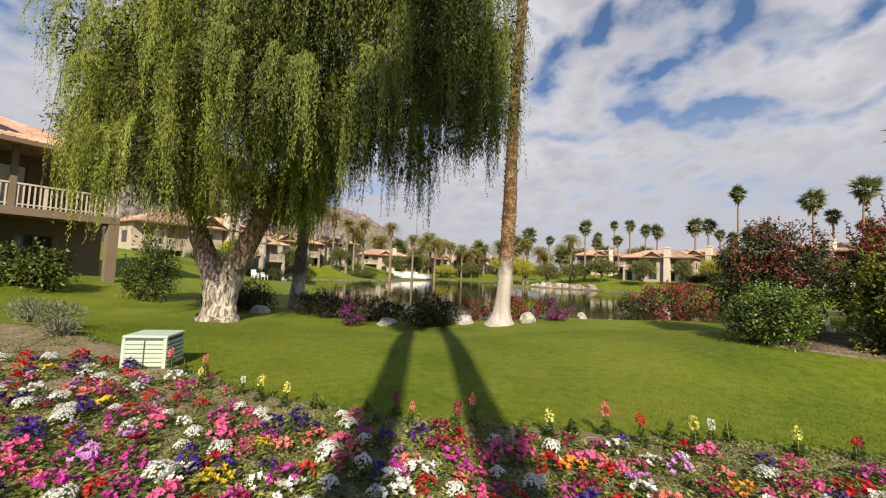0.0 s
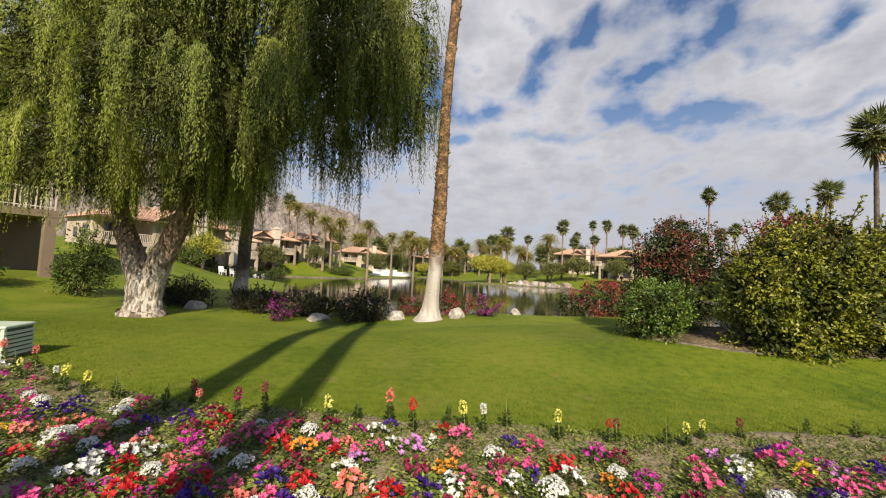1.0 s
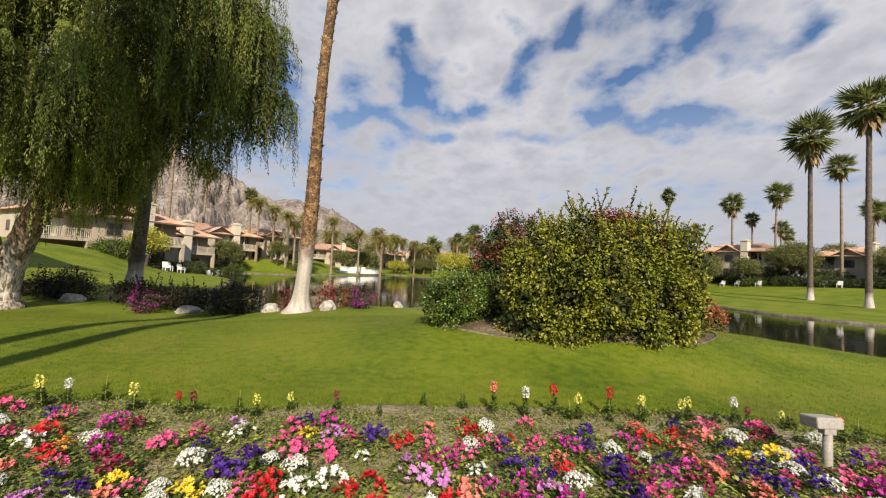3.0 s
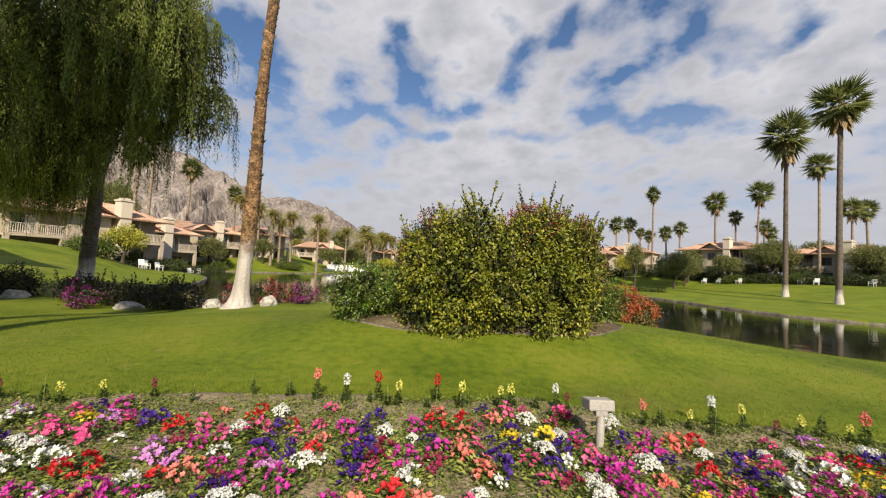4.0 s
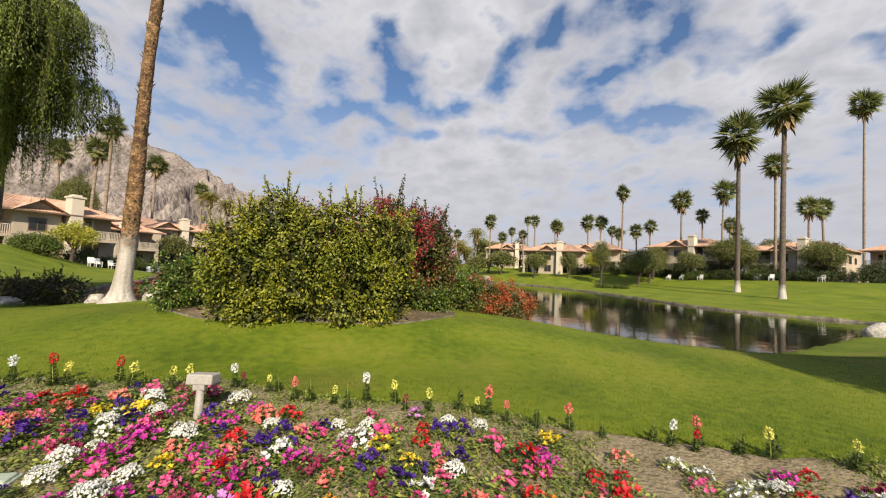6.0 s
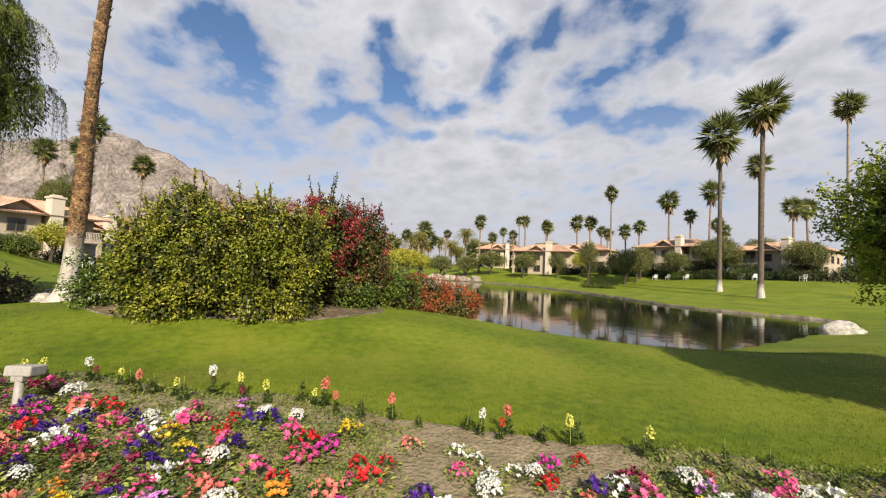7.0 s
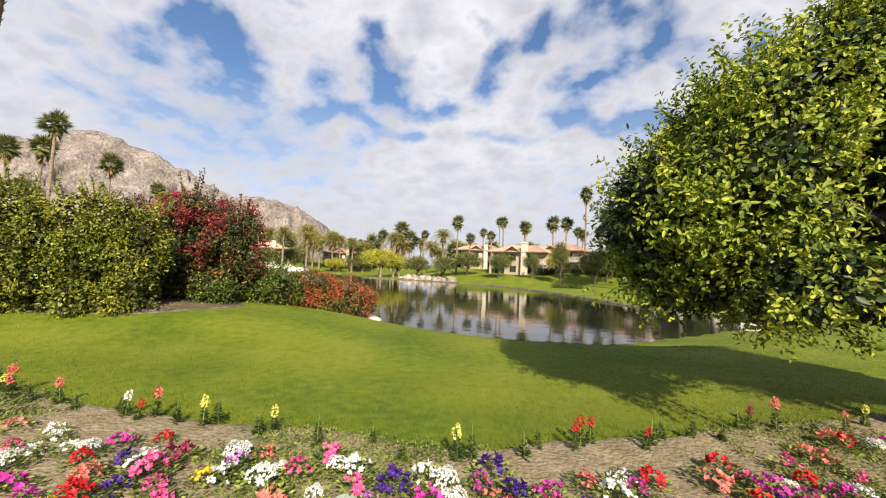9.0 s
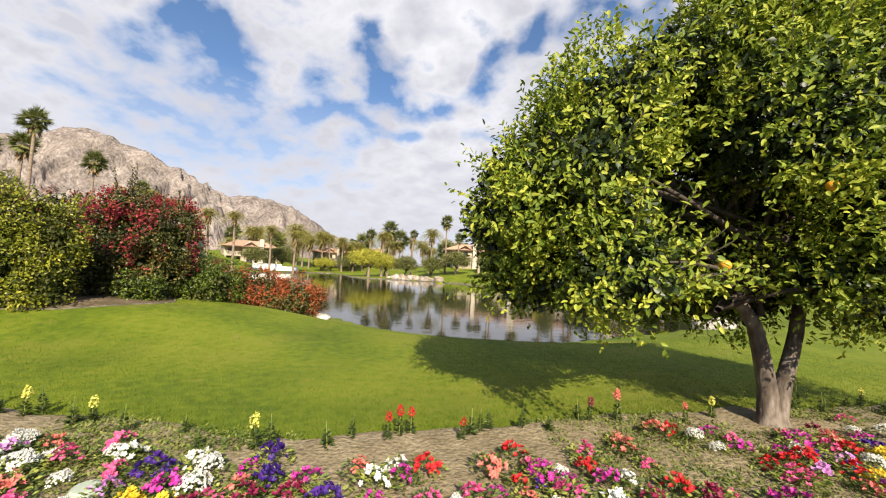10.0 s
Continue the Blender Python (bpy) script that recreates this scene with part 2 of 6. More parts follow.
# darker copy of the leaves above: the second tree's shade put into colour
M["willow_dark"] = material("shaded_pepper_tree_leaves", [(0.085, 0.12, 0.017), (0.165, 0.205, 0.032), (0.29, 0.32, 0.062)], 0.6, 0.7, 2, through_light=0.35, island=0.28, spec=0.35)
M["hedge"] = material("hedge_leaves", [(0.075, 0.105, 0.009), (0.20, 0.215, 0.018), (0.40, 0.375, 0.042)], 0.45, 1.1, 4, through_light=0.2, island=0.29, spec=0.4)
M["boug_leaf"] = material("bougainvillea_leaves", [(0.018, 0.030, 0.006), (0.055, 0.066, 0.014), (0.22, 0.165, 0.036)], 0.5, 0.8, 4, through_light=0.2, island=0.5)
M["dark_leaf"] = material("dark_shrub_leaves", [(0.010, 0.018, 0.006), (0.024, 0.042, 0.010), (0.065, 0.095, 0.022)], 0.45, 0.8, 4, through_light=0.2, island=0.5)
# inner leaves: the shade deep in a crown, put into a near-black green
M["shade_leaf"] = material("shade_dark_inner_leaves", [(0.02, 0.028, 0.006), (0.045, 0.058, 0.012), (0.085, 0.085, 0.022)], 0.7, 0.8, 4, through_light=0.05, island=0.5, spec=0.2)
M["maroon_leaf"] = material("dark_maroon_leaves", [(0.014, 0.010, 0.009), (0.03, 0.022, 0.016), (0.065, 0.052, 0.03)], 0.5, 0.8, 4, through_light=0.15, island=0.5)
M["clipped_leaf"] = material("glossy_clipped_leaves", [(0.028, 0.062, 0.007), (0.075, 0.14, 0.014), (0.20, 0.26, 0.03)], 0.4, 0.9, 5, through_light=0.15, island=0.45)
M["box_leaf"] = material("clipped_shrub_leaves", [(0.025, 0.052, 0.006), (0.065, 0.11, 0.010), (0.18, 0.22, 0.025)], 0.45, 0.9, 5, through_light=0.2, island=0.5)
M["citrus"] = material("citrus_leaves", [(0.06, 0.105, 0.009), (0.215, 0.28, 0.025), (0.43, 0.45, 0.052)], 0.55, 1.0, 4, spec=0.3, through_light=0.3, island=0.45)
M["citrus_bark"] = material("citrus_bark", [(0.035, 0.025, 0.018), (0.11, 0.085, 0.066), (0.28, 0.235, 0.195)], 0.95, 2.4, 16, 0.03, 12, stretch=(1, 1, 0.35))
M["boug_red"] = material("bougainvillea_bracts", [(0.12, 0.012, 0.022), (0.33, 0.018, 0.05), (0.36, 0.075, 0.035)], 0.6, 0.8, 4, through_light=0.3, island=0.6)
M["boug_rust"] = material("rusty_bracts", [(0.07, 0.018, 0.014), (0.19, 0.045, 0.028), (0.30, 0.085, 0.045)], 0.6, 0.8, 4, through_light=0.3, island=0.6)
M["boug_orange"] = material("orange_bracts", [(0.20, 0.055, 0.02), (0.40, 0.115, 0.03), (0.50, 0.11, 0.04)], 0.6, 0.8, 4, through_light=0.3, island=0.6)
# magenta dimmed by a third: the shrubs' shade is put into the colour
M["boug_magenta"] = material("magenta_bracts", [(0.19, 0.015, 0.13), (0.31, 0.035, 0.23)], 0.6, 0.8, 4, through_light=0.3, island=0.6)
M["palm"] = material("fan_palm_fronds", [(0.045, 0.066, 0.016), (0.145, 0.17, 0.046), (0.31, 0.315, 0.115)], 0.5, 0.5, 3, through_light=0.35, island=0.5)
M["date"] = material("date_palm_fronds", [(0.25, 0.25, 0.06), (0.46, 0.43, 0.12), (0.62, 0.54, 0.2)], 0.55, 0.5, 3, through_light=0.4, island=0.5)
M["dead_frond"] = material("dried_fronds", [(0.16, 0.105, 0.05), (0.34, 0.24, 0.13)], 0.9, 1, 8, island=0.5)
M["far_leaf"] = material("olive_leaves", [(0.048, 0.062, 0.014), (0.125, 0.138, 0.034), (0.26, 0.25, 0.072)], 0.6, 0.4, 2, through_light=0.25, island=0.5)
M["yellow_leaf"] = material("acacia_leaves", [(0.19, 0.20, 0.02), (0.38, 0.37, 0.035), (0.52, 0.47, 0.06)], 0.6, 0.4, 2, through_light=0.2, island=0.5)
M["plate_bark"] = plate_bark_material()
M["dark_bark"] = material("dark_bark", [(0.035, 0.026, 0.02), (0.09, 0.068, 0.05)], 0.95, 2.2, 12, 0.03, 10, stretch=(1, 1, 0.4))
M["trunk_white"] = painted_trunk_material("whitewashed_palm_bark", 1.85)
M["trunk_low_white"] = painted_trunk_material("low_whitewashed_bark", 1.15, ((0.05, 0.038, 0.028), (0.11, 0.085, 0.065), (0.19, 0.15, 0.12)))
M["palm_trunk"] = material("palm_bark", [(0.12, 0.085, 0.06), (0.24, 0.18, 0.13), (0.34, 0.27, 0.2)], 0.95, 1, 8, 0.02, 6, stretch=(1, 1, 3))
M["stucco"] = material("cream_stucco", [(0.40, 0.33, 0.25), (0.52, 0.44, 0.345)], 0.95, 0.6, 30, 0.004, 60)
# near villa's tan, darkened further: tree shade is put into the colour
M["stucco_tan"] = material("shade_dark_tan_stucco", [(0.17, 0.125, 0.085), (0.23, 0.172, 0.118)], 0.95, 0.6, 30, 0.004, 60)
# lighter stucco for the chimneys: sunlight on them put into the colour
M["stucco_light"] = material("sunlit_pale_stucco", [(0.56, 0.485, 0.385), (0.66, 0.58, 0.47)], 0.95, 0.6, 30, 0.004, 60)
M["edging"] = material("weathered_edging_stone", [(0.05, 0.042, 0.03), (0.12, 0.10, 0.075), (0.26, 0.225, 0.18)], 0.95, 1.2, 9, 0.02, 12)
M["roof"] = material("terracotta_tiles", [(0.30, 0.155, 0.10), (0.44, 0.27, 0.185), (0.56, 0.40, 0.29)], 0.9, 0.9, 5, 0.01, 20)
M["trim"] = material("brown_trim", [(0.14, 0.09, 0.06), (0.20, 0.135, 0.09)], 0.7, 2, 20)
M["rail"] = material("cream_rail", [(0.55, 0.47, 0.37), (0.62, 0.54, 0.44)], 0.7, 2, 20)
M["rock_tan"] = material("weathered_tan_rock", [(0.15, 0.115, 0.085), (0.30, 0.245, 0.19), (0.46, 0.40, 0.33)], 0.95, 0.6, 4, 0.05, 3)
M["rock"] = material("pale_boulder", [(0.20, 0.18, 0.155), (0.40, 0.37, 0.33), (0.60, 0.57, 0.52)], 0.95, 1.6, 9, 0.03, 6)
M["green_box"] = material("pale_green_enamel", [(0.42, 0.50, 0.39), (0.49, 0.57, 0.46)], 0.55, 1.5, 30, 0.001, 90)
# box body behind the slats: the gaps' shade put into its colour
M["dark_gap"] = material("shade_dark_louvre_gap", [(0.06, 0.08, 0.055), (0.10, 0.12, 0.09)], 0.7, 3, 20)
M["lamp_grey"] = material("weathered_grey_metal", [(0.26, 0.24, 0.21), (0.40, 0.375, 0.335)], 0.6, 6, 40, 0.001, 80)
M["lid"] = material("green_plastic_lid", [(0.30, 0.36, 0.28), (0.42, 0.47, 0.38)], 0.6, 4, 40, 0.001, 60)
M["white_plastic"] = material("white_plastic", [(0.72, 0.71, 0.69), (0.8, 0.79, 0.77)], 0.5, 3, 20)
M["fruit"] = material("orange_peel", [(0.62, 0.27, 0.02), (0.72, 0.36, 0.03)], 0.45, 6, 90, 0.002, 120)
M["plant_leaf"] = material("bedding_leaves", [(0.042, 0.075, 0.010), (0.125, 0.17, 0.024), (0.31, 0.34, 0.065)], 0.6, 6, 30, through_light=0.2, island=0.5, obj_rand=0.4)
M["snap_leaf"] = material("snapdragon_leaves", [(0.03, 0.055, 0.01), (0.07, 0.11, 0.018), (0.15, 0.19, 0.03)], 0.5, 6, 30, through_light=0.2, island=0.5)
M["weed"] = material("ground_cover_leaves", [(0.06, 0.095, 0.014), (0.135, 0.175, 0.028), (0.25, 0.265, 0.06)], 0.7, 1.2, 6, through_light=0.25, island=0.5)
M["sage"] = material("grey_sage_leaves", [(0.14, 0.15, 0.09), (0.26, 0.26, 0.18)], 0.8, 3, 12, through_light=0.2, island=0.5)
PETALS = {
    "white": [(0.72, 0.72, 0.68), (0.82, 0.82, 0.78)],
    "red": [(0.46, 0.010, 0.014), (0.64, 0.02, 0.026)],
    "magenta": [(0.45, 0.02, 0.25), (0.62, 0.05, 0.42)],
    "pink": [(0.68, 0.06, 0.25), (0.80, 0.16, 0.34)],
    "salmon": [(0.72, 0.16, 0.13), (0.80, 0.28, 0.22)],
    "purple": [(0.035, 0.012, 0.17), (0.09, 0.02, 0.28)],
    "yellow": [(0.72, 0.50, 0.02), (0.80, 0.62, 0.05)],
    "lemon": [(0.70, 0.66, 0.10), (0.80, 0.78, 0.25)],
    "burgundy": [(0.20, 0.01, 0.05), (0.34, 0.02, 0.09)],
    "lilac": [(0.55, 0.20, 0.55), (0.68, 0.32, 0.66)],
    "orange": [(0.78, 0.25, 0.02), (0.85, 0.35, 0.04)],
}
for c, v in PETALS.items():
    M["petal_" + c] = material(c + "_petals", v, 0.6, 8, 40, through_light=0.3, island=0.5, obj_rand=0.3)


def water_material():
    m = bpy.data.materials.new("lake_water")
    m.use_nodes = True
    nt = m.node_tree
    N, Lk = nt.nodes.new, nt.links.new
    bs = nt.nodes["Principled BSDF"]
    bs.inputs["Base Color"].default_value = (0.012, 0.014, 0.009, 1)
    bs.inputs["Roughness"].default_value = 0.03
    bs.inputs["IOR"].default_value = 1.33
    bs.inputs["Specular IOR Level"].default_value = 0.6
    co, mp = N("ShaderNodeTexCoord"), N("ShaderNodeMapping")
    mp.inputs["Scale"].default_value = (1.0, 1.6, 1)
    Lk(co.outputs["Object"], mp.inputs[0])
    a, b = N("ShaderNodeTexNoise"), N("ShaderNodeTexNoise")
    a.inputs["Scale"].default_value, a.inputs["Detail"].default_value = 1.4, 4
    b.inputs["Scale"].default_value, b.inputs["Detail"].default_value = 0.25, 2
    Lk(mp.outputs[0], a.inputs["Vector"]), Lk(mp.outputs[0], b.inputs["Vector"])
    mul = N("ShaderNodeMath")
    mul.operation = "MULTIPLY"
    Lk(a.outputs["Fac"], mul.inputs[0]), Lk(b.outputs["Fac"], mul.inputs[1])
    bp = N("ShaderNodeBump")
    bp.inputs["Strength"].default_value, bp.inputs["Distance"].default_value = 1.0, 0.011
    Lk(mul.outputs[0], bp.inputs["Height"])
    Lk(bp.outputs[0], bs.inputs["Normal"])
    return m


def glass_material():
    m = bpy.data.materials.new("window_glass")
    m.use_nodes = True
    bs = m.node_tree.nodes["Principled BSDF"]
    bs.inputs["Base Color"].default_value = (0.03, 0.035, 0.04, 1)
    bs.inputs["Roughness"].default_value = 0.06
    return m


def mountain_material():
    m = material("desert_rock", [(0.098, 0.082, 0.074), (0.215, 0.182, 0.163), (0.36, 0.31, 0.279)], 1.0, 0.012, 0.12, 12, 0.08, spec=0.1, stretch=(1, 1, 0.4))
    return m


M["water"], M["glass"], M["mountain"] = water_material(), glass_material(), mountain_material()

# ---- mesh helpers ----


def np_mesh(name, verts, faces, mat, smooth=False):
    verts, faces = np.asarray(verts, np.float32), np.asarray(faces, np.int32)
    me = bpy.data.meshes.new(name)
    k = faces.shape[1]
    me.vertices.add(len(verts))
    me.vertices.foreach_set("co", verts.ravel())
    me.loops.add(faces.size)
    me.loops.foreach_set("vertex_index", faces.ravel())
    me.polygons.add(len(faces))
    me.polygons.foreach_set("loop_start", np.arange(0, faces.size, k, dtype=np.int32))
    me.polygons.foreach_set("loop_total", np.full(len(faces), k, np.int32))
    if smooth:
        me.polygons.foreach_set("use_smooth", np.ones(len(faces), bool))
    me.update(calc_edges=True)
    me.validate()
    me.materials.append(mat)
    return me


def part(name, data, mat, parent, label=""):
    """One mesh object under a thing or a part. data: a mesh or a bmesh."""
    if not isinstance(data, bpy.types.Mesh):
        me = bpy.data.meshes.new(name)
        data.to_mesh(me)
        data.free()
        me.materials.append(mat)
        data = me
    ob = new(name, data)
    ob.parent = parent
    if label:
        ob["label"] = label
    return ob


def thing(name, label, category, group="", kind="", m=None):
    ob = tagged(new(name), label, category, group, kind)
    if m is not None:
        ob.matrix_basis = m
    return ob


def box(bm, x0, x1, y0, y1, z0, z1, bevel=0.0):
    v = [bm.verts.new((x, y, z)) for z in (z0, z1) for y in (y0, y1) for x in (x0, x1)]
    fs = [bm.faces.new([v[i] for i in f]) for f in ((0, 2, 3, 1), (4, 5, 7, 6), (0, 1, 5, 4), (2, 6, 7, 3), (0, 4, 6, 2), (1, 3, 7, 5))]
    if bevel:
        es = list({e for f in fs for e in f.edges})
        bmesh.ops.bevel(bm, geom=es, offset=bevel, segments=2, affect="EDGES", profile=0.5)
    return bm


def boxes(*specs, bevel=0.0):
    bm = bmesh.new()
    for s in specs:
        box(bm, *s, bevel=bevel)
    return bm


def tube(points, radii, sides=10, rough=0.0, rng=None, cap=True):
    """Verts and quads of a tapered tube along points."""
    P = [Vector(p) for p in points]
    V, F = [], []
    side = Vector((1, 0, 0))
    for i, p in enumerate(P):
        d = (P[min(i + 1, len(P) - 1)] - P[max(i - 1, 0)]).normalized()
        side = (side - d * side.dot(d)).normalized() if abs(side.dot(d)) < 0.99 else d.orthogonal().normalized()
        up = d.cross(side)
        for k in range(sides):
            a = 2 * math.pi * k / sides
            r = radii[i] * (1 + (rng.uniform(-rough, rough) if rng else 0))
            V.append(p + (side * math.cos(a) + up * math.sin(a)) * r)
    for i in range(len(P) - 1):
        for k in range(sides):
            a, b = i * sides + k, i * sides + (k + 1) % sides
            F.append((a, b, b + sides, a + sides))
    if cap:
        c = len(V)
        V.append(P[-1])
        base = (len(P) - 1) * sides
        for k in range(sides):
            F.append((base + k, base + (k + 1) % sides, c, c))
    return V, F


def join(pieces):
    V, F = [], []
    for v, f in pieces:
        o = len(V)
        V += [tuple(p) for p in v]
        F += [tuple(i + o for i in q) for q in f]
    return V, F


def quads_mesh(name, V, F, mat, smooth=True):
    me = bpy.data.meshes.new(name)
    me.from_pydata([tuple(v) for v in V], [], [q if q[2] != q[3] else q[:3] for q in F])
    if smooth:
        me.polygons.foreach_set("use_smooth", [True] * len(me.polygons))
    me.materials.append(mat)
    return me


def unit(a):
    return a / (np.linalg.norm(a, axis=1, keepdims=True) + 1e-9)


def leaf_arrays(pos, direction, normal, length, width, fold=0.18, fine=False):
    """Folded leaf blades: 4 verts and 2 triangles each, or 6 verts and 4 triangles when fine."""
    n = len(pos)
    d = unit(direction)
    s = unit(np.cross(d, normal))
    u = np.cross(s, d)
    L, Wd = np.broadcast_to(length, n)[:, None], np.broadcast_to(width, n)[:, None]
    if not fine:
        v = np.stack([pos, pos + d * L * 0.5 + s * Wd * 0.5 + u * Wd * fold, pos + d * L, pos + d * L * 0.5 - s * Wd * 0.5 + u * Wd * fold], 1)
        f = np.array([(0, 1, 2), (0, 2, 3)])
    else:
        v = np.stack([pos, pos + d * L * 0.33 + s * Wd * 0.45 + u * Wd * fold, pos + d * L * 0.7 + s * Wd * 0.38 + u * Wd * fold * 0.6, pos + d * L - u * L * 0.1, pos + d * L * 0.7 - s * Wd * 0.38 + u * Wd * fold * 0.6, pos + d * L * 0.33 - s * Wd * 0.45 + u * Wd * fold], 1)
        f = np.array([(0, 1, 2), (0, 2, 3), (0, 3, 4), (0, 4, 5)])
    k = v.shape[1]
    F = (np.arange(n)[:, None, None] * k + f[None]).reshape(-1, 3)
    return v.reshape(-1, 3), F


def cat_arrays(items):
    V, F, o = [], [], 0
    for v, f in items:
        V.append(v), F.append(f + o)
        o += len(v)
    return np.concatenate(V), np.concatenate(F)


def smooth01(a, b, x):
    t = np.clip((np.asarray(x, float) - a) / (b - a), 0, 1)
    return t * t * (3 - 2 * t)


# ---- ground ----
SHORE = [(-7, 20), (-3, 18), (1, 17.2), (5, 18.0), (9, 18.8), (12.5, 17.2), (14.6, 14.4), (16.4, 12.1), (18.4, 10.6), (20.5, 10.3), (23, 11), (25.8, 12.6), (29, 14.3), (33, 16.2), (38, 19.2), (42, 22.6), (37.6, 25.6), (34.8, 29.8), (34.9, 35.6), (35, 43.5), (34, 52), (31.5, 62), (27, 69), (21.5, 73), (13, 75), (7.5, 76), (4, 90), (0, 104), (-5, 104), (-8, 92), (-10, 82), (-13, 73), (-20, 64), (-27, 60), (-30, 56), (-26, 50), (-20, 45), (-15, 39), (-11, 30), (-9, 24)]
WATER_Z = -0.9


def chaikin(pts, times_n):
    P = np.array(pts, float)
    for _ in range(times_n):
        Q = np.roll(P, -1, 0)
        P = np.stack([0.75 * P + 0.25 * Q, 0.25 * P + 0.75 * Q], 1).reshape(-1, 2)
    return P


LAKE = chaikin(SHORE, 2)


def lake_distance(x, y):
    """Signed distance to the lake's edge, positive on land."""
    p = np.stack([np.ravel(x), np.ravel(y)], -1).astype(float)
    best = np.full(len(p), 1e9)
    inside = np.zeros(len(p), bool)
    for a, b in zip(LAKE, np.roll(LAKE, -1, 0)):
        ab = b - a
        t = np.clip(((p - a) @ ab) / (ab @ ab), 0, 1)
        best = np.minimum(best, np.hypot(*(p - a - t[:, None] * ab).T))
        cross = (a[1] > p[:, 1]) != (b[1] > p[:, 1])
        with np.errstate(divide="ignore", invalid="ignore"):
            xi = a[0] + (p[:, 1] - a[1]) / (b[1] - a[1]) * ab[0]
        inside ^= cross & (p[:, 0] < xi)
    return np.where(inside, -best, best).reshape(np.shape(x))


def ground_z(x, y):
    x, y = np.asarray(x, float), np.asarray(y, float)
    d = lake_distance(x, y)
    near = 0.5 * smooth01(4.4, 7.4, y) * smooth01(12.0, 8.5, y) * np.exp(-(((x - 9) / 5.0) ** 2)) + 0.5 * smooth01(-12, -20, x) * smooth01(6, 14, y)
    near = near - 0.42 * smooth01(6.5, 12, y) * smooth01(4, -3, x) * smooth01(-18, -11, x)
    far = smooth01(22, 32, y)
    rise = -0.6 + 2.8 * smooth01(4, 36, d) + 1.9 * smooth01(-12, -28, x) * smooth01(1, 12, d) + 1.0 * smooth01(62, 72, y) * smooth01(2, 12, d) * smooth01(20, 30, x)
    bank = -0.72 + 0.02 * d
    target = near * (1 - far) + rise * far
    k = smooth01(0.0, 4.5, d) * (1 - far) + smooth01(0.0, 8.0, d) * far
    land = bank * (1 - k) + target * k + 0.02 * np.sin(x * 0.9 + y * 0.4) * smooth01(4, 7, y)
    return np.where(d > 0.05, land, np.where(d > -0.25, -1.0, -1.4))


def gz(x, y):
    return float(ground_z(np.array([x]), np.array([y]))[0])


def spread(lo, hi, fine_lo, fine_hi, fine, growth=1.22):
    out = list(np.arange(fine_lo, fine_hi + 1e-6, fine))
    s, v = fine, fine_hi
    while v < hi:
        s *= growth
        v += s
        out.append(v)
    s, v = fine, fine_lo
    while v > lo:
        s *= growth
        v -= s
        out.insert(0, v)
    return np.array(out)


def grid_faces(nx, ny):
    i = np.arange(nx * ny).reshape(ny, nx)
    return np.stack([i[:-1, :-1], i[:-1, 1:], i[1:, 1:], i[1:, :-1]], -1).reshape(-1, 4)


def build_ground():
    xs, ys = spread(-3000, 3000, -40, 60, 0.5, 1.12), spread(-1500, 3500, -4, 40, 0.4, 1.06)
    X, Y = np.meshgrid(xs, ys)
    Z = ground_z(X, Y)
    ob = new("ground", np_mesh("ground", np.stack([X, Y, Z], -1).reshape(-1, 3), grid_faces(len(xs), len(ys)), M["lawn"], True))
    tagged(ob, "mown green lawn rolling down to a lake", "lawn", kind="structure")
    V = [(-60, -2, WATER_Z), (70, -2, WATER_Z), (70, 150, WATER_Z), (-60, 150, WATER_Z)]
    V = [(x, max(y, 6), z) for x, y, z in V]
    ob = new("water", np_mesh("water", V, [(0, 1, 2, 3)], M["water"]))
    tagged(ob, "still dark lake water with faint ripples", "water", kind="structure")


build_ground()

# camera-side line of the bed (kerb) and its lawn-side line, by x
BED_BACK = [(-30, 4), (-16, 5), (-11, 7.6), (-7.5, 7.0), (-4, 5.1), (-1.75, 4.0), (-0.15, 3.75), (1.7, 3.75), (3.8, 3.6), (5.4, 4.0), (7.1, 3.95), (8.4, 4.1), (10.1, 3.55), (11.1, 3.5), (12.5, 2.8), (14.4, 2.42), (15.6, 2.05), (16.5, 2.1), (17.6, 2.3), (20.3, 2.75), (24, 3.0), (34, 2.6)]
BED_FRONT = [(-30, 1.65), (0, 1.7), (4, 1.65), (8, 1.45), (12, 1.0), (16, 0.45), (20, -0.25), (26, -1.5), (34, -3.6)]


def along(line, x):
    return float(np.interp(x, [p[0] for p in line], [p[1] for p in line]))


